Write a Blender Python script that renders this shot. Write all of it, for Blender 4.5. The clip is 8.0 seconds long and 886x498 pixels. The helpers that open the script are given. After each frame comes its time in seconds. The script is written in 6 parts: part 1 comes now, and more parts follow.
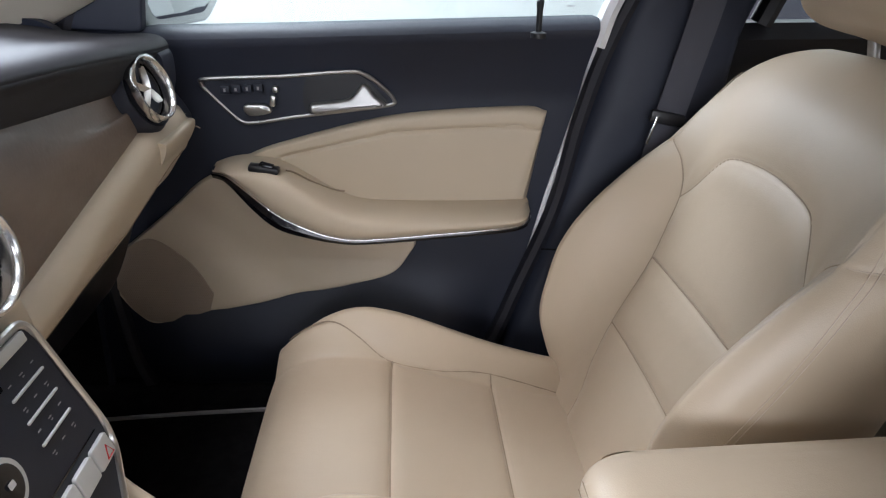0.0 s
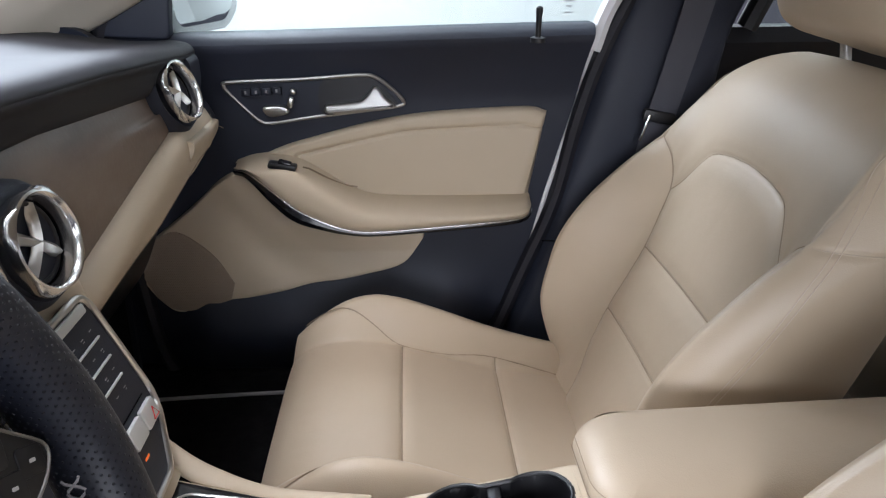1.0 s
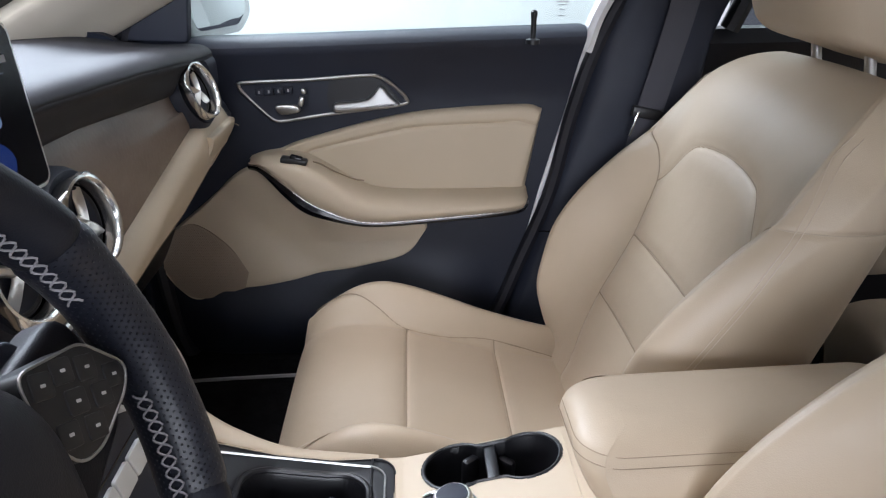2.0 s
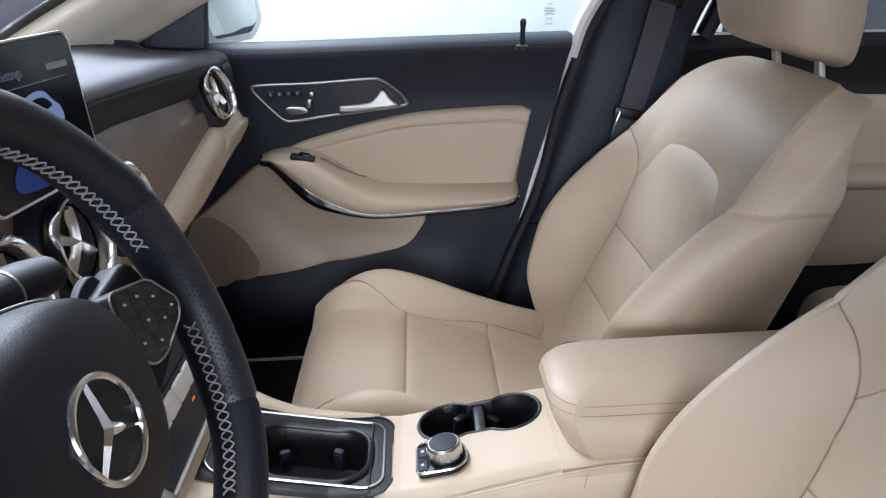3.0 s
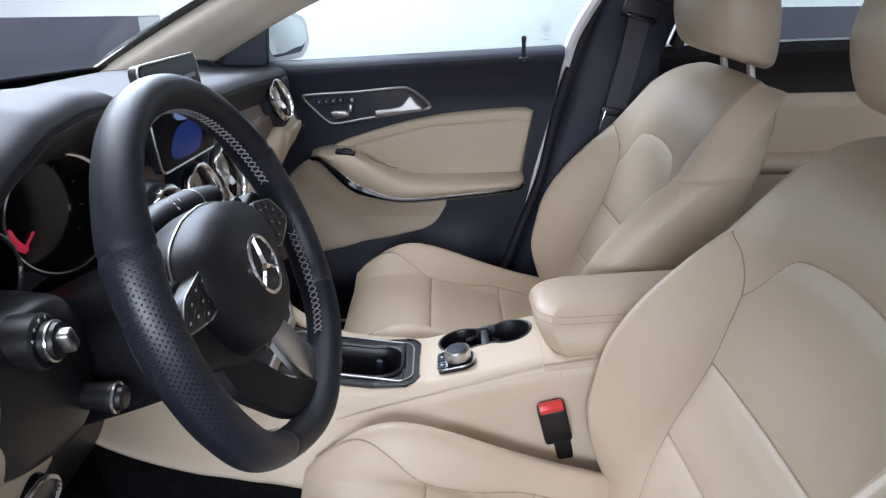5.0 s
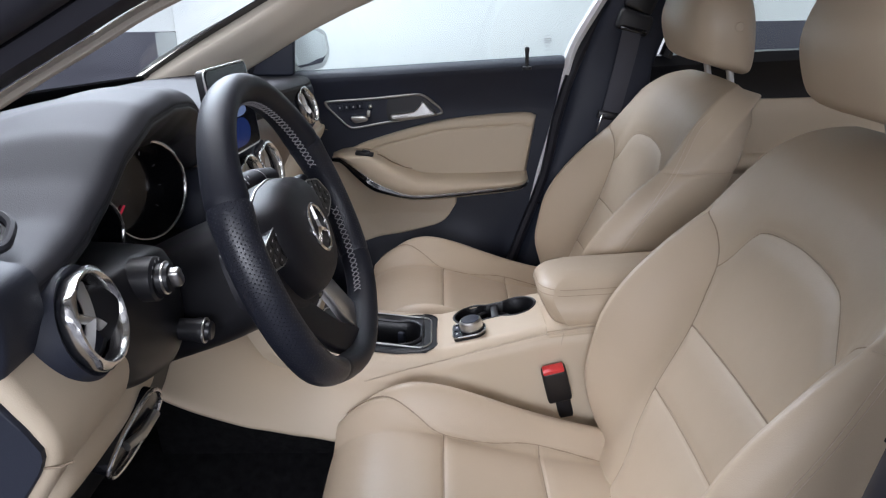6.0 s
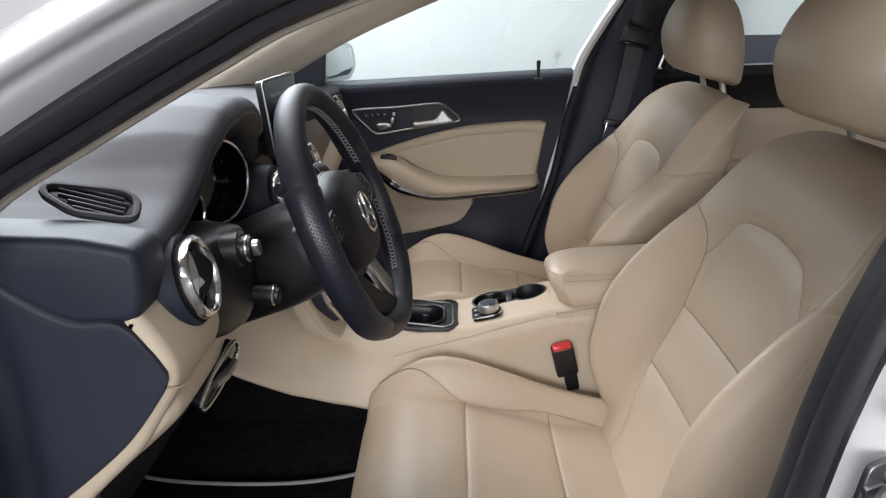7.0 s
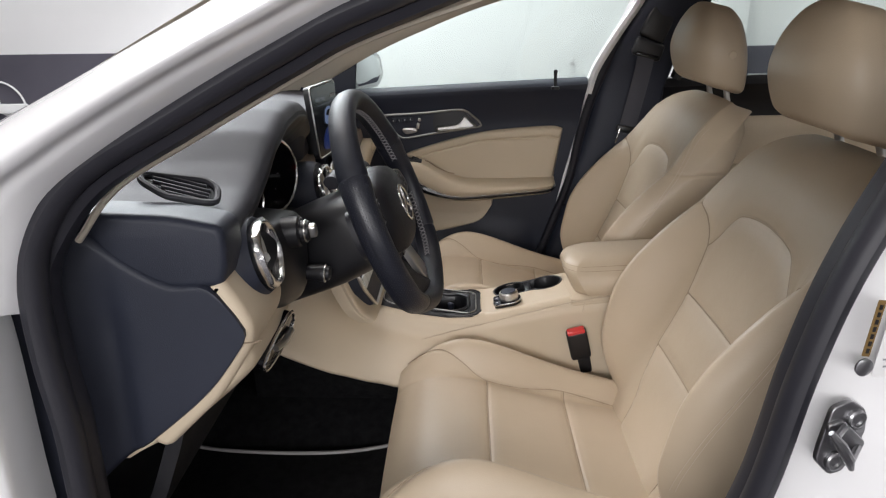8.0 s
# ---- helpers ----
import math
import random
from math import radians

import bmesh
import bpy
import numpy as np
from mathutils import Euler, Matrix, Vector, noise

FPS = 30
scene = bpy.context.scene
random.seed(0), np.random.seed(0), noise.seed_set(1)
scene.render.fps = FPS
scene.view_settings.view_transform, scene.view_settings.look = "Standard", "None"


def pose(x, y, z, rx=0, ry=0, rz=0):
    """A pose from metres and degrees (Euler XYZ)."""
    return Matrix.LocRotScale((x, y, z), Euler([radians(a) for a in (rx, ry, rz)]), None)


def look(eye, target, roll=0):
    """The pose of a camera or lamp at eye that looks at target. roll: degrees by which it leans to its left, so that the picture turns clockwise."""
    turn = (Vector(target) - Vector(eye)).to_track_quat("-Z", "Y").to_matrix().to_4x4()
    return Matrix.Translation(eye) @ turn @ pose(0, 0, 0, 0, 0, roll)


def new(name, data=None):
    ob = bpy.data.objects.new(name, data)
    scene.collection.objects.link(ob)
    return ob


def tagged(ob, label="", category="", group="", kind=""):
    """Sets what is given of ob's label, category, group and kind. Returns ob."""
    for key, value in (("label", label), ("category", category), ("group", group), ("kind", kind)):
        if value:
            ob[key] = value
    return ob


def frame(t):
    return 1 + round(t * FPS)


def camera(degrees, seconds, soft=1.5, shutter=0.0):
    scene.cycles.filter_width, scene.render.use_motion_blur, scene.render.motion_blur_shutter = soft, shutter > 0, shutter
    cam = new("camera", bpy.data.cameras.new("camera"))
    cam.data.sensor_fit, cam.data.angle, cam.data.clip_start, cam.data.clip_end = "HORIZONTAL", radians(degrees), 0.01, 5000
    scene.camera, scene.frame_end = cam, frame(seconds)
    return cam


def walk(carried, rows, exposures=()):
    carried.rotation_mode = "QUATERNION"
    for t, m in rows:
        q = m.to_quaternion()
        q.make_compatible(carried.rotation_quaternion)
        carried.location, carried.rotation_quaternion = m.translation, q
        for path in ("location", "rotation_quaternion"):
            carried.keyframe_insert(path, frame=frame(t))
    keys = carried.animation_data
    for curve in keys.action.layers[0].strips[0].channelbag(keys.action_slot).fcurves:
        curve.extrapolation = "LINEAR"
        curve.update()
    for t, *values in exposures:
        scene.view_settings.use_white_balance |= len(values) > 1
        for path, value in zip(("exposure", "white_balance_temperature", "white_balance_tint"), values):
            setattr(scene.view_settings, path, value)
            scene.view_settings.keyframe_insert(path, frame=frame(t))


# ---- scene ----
cam = camera(61.4, 8.0, 1.2)
PATH = [
    (0, (0.141, -0.418, 1.209), (0.263, 1.424, 0.439), 1.6),
    (0.5, (0.142, -0.452, 1.214), (0.258, 1.39, 0.444), 1.4),
    (1, (0.135, -0.499, 1.223), (0.241, 1.346, 0.458), 1.2),
    (1.5, (0.133, -0.539, 1.228), (0.231, 1.307, 0.465), 1.0),
    (3, (0.144, -0.695, 1.245), (0.227, 1.16, 0.501), 0.7),
    (3.5, (0.137, -0.765, 1.253), (0.21, 1.093, 0.518), 0.6),
    (4, (0.145, -0.833, 1.257), (0.206, 1.03, 0.533), 0.5),
    (4.5, (0.158, -0.921, 1.269), (0.182, 0.946, 0.551), -0.2),
    (6, (0.134, -1.175, 1.279), (0.133, 0.71, 0.61), -1.0),
    (6.5, (0.117, -1.257, 1.289), (0.115, 0.633, 0.633), -0.9),
    (7, (0.109, -1.341, 1.297), (0.086, 0.553, 0.655), -0.9),
    (7.5, (0.098, -1.416, 1.307), (0.049, 0.481, 0.673), -0.9),
    (8, (0.087, -1.48, 1.309), (0.028, 0.42, 0.689), -0.8),
]
EXPOSURES = [(0.0, 0.12, 5900, 12), (3.0, 0.2, 5700, 12), (4.5, 0.2, 5580, 12), (6.0, -0.22, 5850, 14), (6.5, -0.20, 6000, 13), (8.0, -0.32, 6450, 12)]
walk(cam, [(t, look(eye, target, roll)) for t, eye, target, roll in PATH], EXPOSURES)

# ---- world, lights ----
world = bpy.data.worlds.new("studio_air")
scene.world = world
world.use_nodes = True
world.node_tree.nodes["Background"].inputs[0].default_value = (0.80, 0.87, 1.0, 1)
world.node_tree.nodes["Background"].inputs[1].default_value = 0.2


def area_lamp(name, place, target, sx, sy, power, colour):
    data = bpy.data.lights.new(name, "AREA")
    data.shape, data.size, data.size_y, data.energy, data.color = "RECTANGLE", sx, sy, power, colour
    ob = new(name, data)
    ob.matrix_world = look(place, target)
    return ob


# unseen studio lamps: far side, bonnet, open door; front and near are added fill
COOL, WARM = (0.94, 0.97, 1.0), (1.0, 0.985, 0.975)
area_lamp("ceiling_lamp_far", (-0.2, 2.4, 3.4), (-0.2, 2.9, 0), 6.0, 1.2, 115, COOL)
area_lamp("fill_lamp_front", (-1.4, 2.1, 3.3), (-0.4, 0.5, 1.0), 2.0, 2.4, 350, COOL)
area_lamp("ceiling_lamp_screen", (-0.85, 0.25, 3.4), (-0.1, 0.2, 0.6), 0.9, 2.2, 90, (1.0, 0.91, 0.875))
area_lamp("ceiling_lamp_door", (0.6, -5.6, 2.1), (0.1, 0.2, 0.95), 6.0, 1.8, 138, WARM)
area_lamp("softbox_door", (-0.9, -5.4, 2.0), (0.2, 0.2, 1.0), 2.4, 1.2, 135, WARM)
area_lamp("fill_lamp_near", (-0.6, -1.7, 3.4), (-0.2, -0.7, 1.0), 2.4, 1.2, 34, (1.0, 0.96, 0.92))
area_lamp("ceiling_lamp_rear", (3.6, 0.3, 3.4), (2.6, 0.3, 0.6), 1.4, 4.0, 70, COOL)


# ---- materials ----
def material(name, colour, rough=0.5, metal=0.0, coat=0.0, spec=0.5):
    m = bpy.data.materials.new(name)
    m.use_nodes = True
    b = m.node_tree.nodes["Principled BSDF"]
    b.inputs["Base Color"].default_value = (*colour, 1)
    b.inputs["Roughness"].default_value = rough
    b.inputs["Metallic"].default_value = metal
    b.inputs["Coat Weight"].default_value = coat
    b.inputs["Specular IOR Level"].default_value = spec
    return m


def nodes_of(m):
    return m.node_tree.nodes, m.node_tree.links, m.node_tree.nodes["Principled BSDF"]


def texture(m, kind, scale, detail=4.0, stretch=(1, 1, 1)):
    """A noise or voronoi texture at real-world size in the object's own space."""
    n, l, b = nodes_of(m)
    c = n.new("ShaderNodeTexCoord")
    mp = n.new("ShaderNodeMapping")
    mp.inputs["Scale"].default_value = stretch
    t = n.new("ShaderNodeTexNoise" if kind == "noise" else "ShaderNodeTexVoronoi")
    t.inputs["Scale"].default_value = scale
    if kind == "noise":
        t.inputs["Detail"].default_value = detail
    l.new(c.outputs["Object"], mp.inputs["Vector"])
    l.new(mp.outputs["Vector"], t.inputs["Vector"])
    return t


def mottle(m, scale, dark, light, detail=4.0, stretch=(1, 1, 1)):
    """Colour that drifts between two tones."""
    n, l, b = nodes_of(m)
    t = texture(m, "noise", scale, detail, stretch)
    r = n.new("ShaderNodeValToRGB")
    r.color_ramp.elements[0].position, r.color_ramp.elements[1].position = 0.3, 0.7
    r.color_ramp.elements[0].color, r.color_ramp.elements[1].color = (*dark, 1), (*light, 1)
    l.new(t.outputs["Fac"], r.inputs["Fac"])
    l.new(r.outputs["Color"], b.inputs["Base Color"])
    return r


def grain(m, layers):
    """Fine relief: rows of kind, scale, height in metres."""
    n, l, b = nodes_of(m)
    last = None
    for kind, scale, height in layers:
        t = texture(m, kind, scale)
        p = n.new("ShaderNodeBump")
        p.inputs["Strength"].default_value = 1.0
        p.inputs["Distance"].default_value = height
        l.new(t.outputs["Fac" if kind == "noise" else "Distance"], p.inputs["Height"])
        if last:
            l.new(last.outputs["Normal"], p.inputs["Normal"])
        last = p
    l.new(last.outputs["Normal"], b.inputs["Normal"])


def rough_map(m, scale, low, high):
    n, l, b = nodes_of(m)
    t = texture(m, "noise", scale, 5.0)
    r = n.new("ShaderNodeMapRange")
    r.inputs["To Min"].default_value, r.inputs["To Max"].default_value = low, high
    l.new(t.outputs["Fac"], r.inputs["Value"])
    l.new(r.outputs["Result"], b.inputs["Roughness"])


LEATHER = material("cream_leather", (0.52, 0.435, 0.34), 0.42)
mottle(LEATHER, 5, (0.450, 0.365, 0.263), (0.500, 0.408, 0.299))
grain(LEATHER, [("voronoi", 800, 0.00012), ("noise", 22, 0.0010)])
rough_map(LEATHER, 12, 0.36, 0.5)
VINYL = material("cream_trim", (0.6, 0.5, 0.36), 0.5)
mottle(VINYL, 4, (0.50, 0.415, 0.303), (0.55, 0.46, 0.341))
grain(VINYL, [("voronoi", 900, 0.0001), ("noise", 300, 0.00006)])
rough_map(VINYL, 9, 0.45, 0.58)
# thread tone darkened to carry the shade in seams and creases too
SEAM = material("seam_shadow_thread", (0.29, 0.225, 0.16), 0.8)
FAINT_SEAM = material("faint_seam_thread", (0.45, 0.375, 0.285), 0.8)
THREAD = material("beige_thread", (0.55, 0.46, 0.36), 0.7)
GREY_THREAD = material("grey_thread", (0.30, 0.29, 0.30), 0.7)
DARK = material("dark_soft_plastic", (0.024, 0.025, 0.032), 0.55, spec=0.38)
mottle(DARK, 6, (0.0140, 0.0172, 0.029), (0.0190, 0.0226, 0.037))
grain(DARK, [("voronoi", 900, 0.00012), ("noise", 1500, 0.00006)])
rough_map(DARK, 14, 0.48, 0.62)
DASHTOP = material("dash_soft_skin", (0.035, 0.034, 0.038), 0.6, spec=0.25)
mottle(DASHTOP, 5, (0.021, 0.0215, 0.027), (0.028, 0.0285, 0.034))
grain(DASHTOP, [("voronoi", 900, 0.00014), ("noise", 1500, 0.00006)])
BLACK = material("black_plastic", (0.008, 0.008, 0.010), 0.4)
rough_map(BLACK, 20, 0.34, 0.5)
GLOSS = material("gloss_black", (0.006, 0.006, 0.008), 0.12)
RUBBER = material("black_rubber_seal", (0.016, 0.016, 0.022), 0.5)
rough_map(RUBBER, 15, 0.4, 0.6)
CARPET = material("black_carpet", (0.008, 0.008, 0.009), 0.95, spec=0.1)
grain(CARPET, [("noise", 700, 0.003)])
mottle(CARPET, 60, (0.005, 0.005, 0.006), (0.012, 0.012, 0.013))
PIPING = material("grey_piping", (0.30, 0.29, 0.29), 0.7)
CHROME = material("chrome", (0.66, 0.655, 0.65), 0.2, 1.0)
rough_map(CHROME, 30, 0.17, 0.27)
SATIN = material("satin_silver", (0.62, 0.61, 0.59), 0.3, 1.0)
rough_map(SATIN, 40, 0.26, 0.36)
LEVER = material("soft_satin_grey", (0.40, 0.395, 0.385), 0.42, 1.0)
rough_map(LEVER, 40, 0.38, 0.48)
SILVER_KEY = material("silver_painted_key", (0.62, 0.63, 0.62), 0.42, 0.3)
WOOD = material("dark_matt_wood", (0.13, 0.09, 0.065), 0.42, 0.0, 0.0, 1.0)
# wide brown-to-grey drift; the pale grey tone paints in the band's sheen
mottle(WOOD, 4, (0.075, 0.044, 0.030), (0.235, 0.178, 0.142), 6.0, (1, 1, 3))
grain(WOOD, [("noise", 160, 0.0004)])
rough_map(WOOD, 25, 0.42, 0.52)
PAINT = material("white_car_paint", (0.79, 0.79, 0.80), 0.22, 0.0, 1.0)
rough_map(PAINT, 8, 0.2, 0.28)
STEEL = material("zinc_steel", (0.30, 0.30, 0.31), 0.34, 1.0)
rough_map(STEEL, 60, 0.25, 0.45)
RED = material("red_plastic", (0.55, 0.03, 0.03), 0.35)
WHITE_MARK = material("white_print", (0.6, 0.6, 0.6), 0.6)
GREY_MARK = material("grey_print", (0.28, 0.28, 0.29), 0.6)
DIAL_MARK = material("unlit_dial_print", (0.09, 0.09, 0.095), 0.6)
LABEL_WHITE = material("label_white", (0.72, 0.72, 0.72), 0.5)
LABEL_YELLOW = material("label_yellow", (0.17, 0.105, 0.035), 0.5)
WEBBING = material("dark_belt_webbing", (0.055, 0.056, 0.070), 0.75)
grain(WEBBING, [("noise", 900, 0.001)])
HEADLINER = material("cream_headliner", (0.62, 0.56, 0.46), 0.95, spec=0.1)
grain(HEADLINER, [("noise", 600, 0.0006)])
mottle(HEADLINER, 6, (0.58, 0.52, 0.43), (0.65, 0.59, 0.49))
WALLPAINT = material("white_wall_paint", (0.80, 0.80, 0.79), 0.75)
mottle(WALLPAINT, 1.2, (0.77, 0.77, 0.76), (0.82, 0.82, 0.81))
grain(WALLPAINT, [("noise", 90, 0.0006)])
WAINSCOT = material("charcoal_wall_paint", (0.085, 0.08, 0.10), 0.6)
mottle(WAINSCOT, 2.0, (0.075, 0.07, 0.09), (0.095, 0.09, 0.112))
CONCRETE = material("dark_studio_floor", (0.06, 0.056, 0.066), 0.45)
mottle(CONCRETE, 2.5, (0.05, 0.047, 0.055), (0.075, 0.07, 0.082), 6.0)
grain(CONCRETE, [("noise", 200, 0.0008)])


def glass_material(name, tint, rough=0.0, gloss=1.0):
    m = bpy.data.materials.new(name)
    m.use_nodes = True
    n, l = m.node_tree.nodes, m.node_tree.links
    n.remove(n["Principled BSDF"])
    out = n["Material Output"]
    clear = n.new("ShaderNodeBsdfTransparent")
    clear.inputs["Color"].default_value = (*tint, 1)
    shine = n.new("ShaderNodeBsdfGlossy")
    shine.inputs["Roughness"].default_value = rough
    f = n.new("ShaderNodeLayerWeight")
    f.inputs["Blend"].default_value = 0.5
    p = n.new("ShaderNodeMath")
    p.operation = "POWER"
    p.inputs[1].default_value = 5.0
    l.new(f.outputs["Facing"], p.inputs[0])
    r = n.new("ShaderNodeMapRange")
    r.inputs["To Min"].default_value, r.inputs["To Max"].default_value = 0.04 * gloss, 0.7 * gloss
    l.new(p.outputs[0], r.inputs["Value"])
    mix = n.new("ShaderNodeMixShader")
    l.new(r.outputs["Result"], mix.inputs[0])
    l.new(clear.outputs[0], mix.inputs[1])
    l.new(shine.outputs[0], mix.inputs[2])
    l.new(mix.outputs[0], out.inputs["Surface"])
    return m


GLASS = glass_material("window_glass", (0.90, 0.95, 0.93))
SCREEN_GLASS = glass_material("coated_windscreen_glass", (0.93, 0.96, 0.95), 0.0, 0.4)
MIRROR = material("mirror_glass", (0.85, 0.88, 0.9), 0.03, 1.0)


def glow(name, colour, strength):
    m = material(name, (0.01, 0.01, 0.01), 0.15)
    n, l, b = nodes_of(m)
    b.inputs["Emission Color"].default_value = (*colour, 1)
    b.inputs["Emission Strength"].default_value = strength
    return m


SCREEN_BLUE = glow("screen_blue", (0.035, 0.09, 0.42), 0.2)
SCREEN_PALE = glow("screen_pale", (0.25, 0.33, 0.55), 0.5)
SCREEN_TEXT = glow("screen_text", (0.3, 0.33, 0.4), 0.25)
GAUGE_RED = glow("gauge_red", (0.6, 0.03, 0.06), 0.5)
ORANGE = glow("lit_orange", (0.9, 0.16, 0.02), 0.7)
SCREEN_BLACK = material("screen_glass", (0.004, 0.004, 0.006), 0.18, spec=0.3)


def perforate(m, step_u, step_v, size):
    """Rows of punched holes by the mesh's own uv, which is laid in metres."""
    n, l, b = nodes_of(m)
    uv = n.new("ShaderNodeUVMap")
    sep = n.new("ShaderNodeSeparateXYZ")
    l.new(uv.outputs[0], sep.inputs[0])

    def calc(op, a, c=None):
        k = n.new("ShaderNodeMath")
        k.operation = op
        for i, v in enumerate((a, c)):
            if v is None:
                continue
            if isinstance(v, (int, float)):
                k.inputs[i].default_value = v
            else:
                l.new(v, k.inputs[i])
        return k.outputs[0]

    row = calc("DIVIDE", sep.outputs[1], step_v)
    odd = calc("MULTIPLY", calc("MODULO", calc("FLOOR", row), 2.0), 0.5)
    fx = calc("SUBTRACT", calc("FRACT", calc("ADD", calc("DIVIDE", sep.outputs[0], step_u), odd)), 0.5)
    fy = calc("SUBTRACT", calc("FRACT", row), 0.5)
    dx, dy = calc("MULTIPLY", fx, step_u), calc("MULTIPLY", fy, step_v)
    d = calc("SQRT", calc("ADD", calc("MULTIPLY", dx, dx), calc("MULTIPLY", dy, dy)))
    hole = n.new("ShaderNodeMapRange")
    hole.inputs["From Min"].default_value, hole.inputs["From Max"].default_value = size * 0.3, size
    l.new(d, hole.inputs["Value"])
    p = n.new("ShaderNodeBump")
    p.inputs["Distance"].default_value = 0.0012
    l.new(hole.outputs[0], p.inputs["Height"])
    l.new(p.outputs[0], b.inputs["Normal"])
    return hole.outputs[0]


WHEEL_LEATHER = material("black_wheel_leather", (0.011, 0.0125, 0.019), 0.42, spec=0.32)
grain(WHEEL_LEATHER, [("voronoi", 900, 0.00012)])
rough_map(WHEEL_LEATHER, 25, 0.42, 0.54)
WHEEL_PERF = material("black_perforated_leather", (0.011, 0.0125, 0.020), 0.38)
perforate(WHEEL_PERF, 0.0044, 0.0026, 0.0007)
WHEEL_PAD = material("dark_airbag_skin", (0.012, 0.0120, 0.016), 0.5, spec=0.3)
grain(WHEEL_PAD, [("voronoi", 1000, 0.00012)])
rough_map(WHEEL_PAD, 20, 0.44, 0.56)
# cream set well below the trim's tone: the panel's shaded end is painted in
SPEAKER = material("shaded_cream_grille", (0.35, 0.275, 0.21), 0.6)
perforate(SPEAKER, 0.0034, 0.0030, 0.0010)


# ---- shape helpers ----
ROOT = {}


def spl(points, n, closed=False):
    """A smooth line through the points, n samples."""
    p = np.array(points, float)
    m = len(p)
    if closed:
        t = np.linspace(0, m, n, endpoint=False)
        i = np.floor(t).astype(int)
        f = (t - i)[:, None]
        a, b, c, d = p[(i - 1) % m], p[i % m], p[(i + 1) % m], p[(i + 2) % m]
    else:
        t = np.linspace(0, m - 1, n)
        i = np.minimum(np.floor(t).astype(int), m - 2)
        f = (t - i)[:, None]
        q = np.vstack([2 * p[0] - p[1], p, 2 * p[-1] - p[-2]])
        a, b, c, d = q[i], q[i + 1], q[i + 2], q[i + 3]
    return 0.5 * ((2 * b) + (c - a) * f + (2 * a - 5 * b + 4 * c - d) * f ** 2 + (3 * b - a - 3 * c + d) * f ** 3)


def surf(rows, nu, nv, close_u=False, close_v=False):
    """A smooth grid of nv x nu points through rows of control points."""
    r = np.array([spl(row, nu, close_u) for row in rows])
    return np.stack([spl(r[:, i], nv, close_v) for i in range(nu)], 1)


def grid_faces(nv, nu, close_u=False, close_v=False, flip=False):
    out = []
    for j in range(nv if close_v else nv - 1):
        for i in range(nu if close_u else nu - 1):
            a, b = j * nu + i, j * nu + (i + 1) % nu
            c, d = ((j + 1) % nv) * nu + (i + 1) % nu, ((j + 1) % nv) * nu + i
            out.append((a, d, c, b) if flip else (a, b, c, d))
    return out


def sheet(P, close_u=False, close_v=False, flip=False, caps=False, cap_last=False):
    """Vertices and faces of a grid of points; caps closes the two end rows."""
    nv, nu = P.shape[:2]
    v = P.reshape(-1, 3)
    f = grid_faces(nv, nu, close_u, close_v, flip)
    if caps:
        f.append(tuple(range(nu)) if flip else tuple(reversed(range(nu))))
    if caps or cap_last:
        last = [(nv - 1) * nu + i for i in range(nu)]
        f.append(tuple(reversed(last)) if flip else tuple(last))
    return v, f


def shell(P, thick, flip=False, along=None):
    """A grid of points turned into a solid slab: back face offset by thick along a direction, edges closed."""
    nv, nu = P.shape[:2]
    off = np.array(along, float) * thick
    v = np.vstack([P.reshape(-1, 3), (P + off).reshape(-1, 3)])
    k = nv * nu
    f = grid_faces(nv, nu, flip=flip)
    f += [tuple(k + i for i in reversed(q)) for q in f]
    ring = [i for i in range(nu)] + [j * nu + nu - 1 for j in range(1, nv)] + [(nv - 1) * nu + i for i in range(nu - 2, -1, -1)] + [j * nu for j in range(nv - 2, 0, -1)]
    for a, b in zip(ring, ring[1:] + ring[:1]):
        f.append((a, a + k, b + k, b) if not flip else (a, b, b + k, a + k))
    return v, f


def tube(path, r, n=8, closed=False, flat=1.0, up=(0, 0, 1)):
    """A round or flattened bar along a line of points; r may be a list."""
    p = np.array(path, float)
    m = len(p)
    rr = np.full(m, r, float) if np.isscalar(r) else np.array(r, float)
    t = np.roll(p, -1, 0) - np.roll(p, 1, 0) if closed else np.gradient(p, axis=0)
    t /= np.linalg.norm(t, axis=1)[:, None] + 1e-12
    up = np.array(up, float)
    s = np.cross(t, up)
    bad = np.linalg.norm(s, axis=1) < 1e-3
    s[bad] = np.cross(t[bad], np.array((0.3, 0.9, 0.1)))
    s /= np.linalg.norm(s, axis=1)[:, None]
    w = np.cross(s, t)
    a = np.linspace(0, 2 * np.pi, n, endpoint=False)
    P = p[:, None] + rr[:, None, None] * (np.cos(a)[None, :, None] * s[:, None] + flat * np.sin(a)[None, :, None] * w[:, None])
    return sheet(P, True, closed, caps=not closed)


def ss(a, b, x):
    t = min(1.0, max(0.0, (x - a) / (b - a)))
    return t * t * (3 - 2 * t)


def lathe(profile, n, frame_m):
    """A turned body: rows of radius, height about the local z of a pose."""
    a = np.linspace(0, 2 * np.pi, n, endpoint=False)
    P = np.array([[(r * np.cos(q), r * np.sin(q), h) for q in a] for r, h in profile])
    m = np.array(frame_m)
    P = P @ m[:3, :3].T + m[:3, 3]
    return sheet(P, True, False, caps=True)


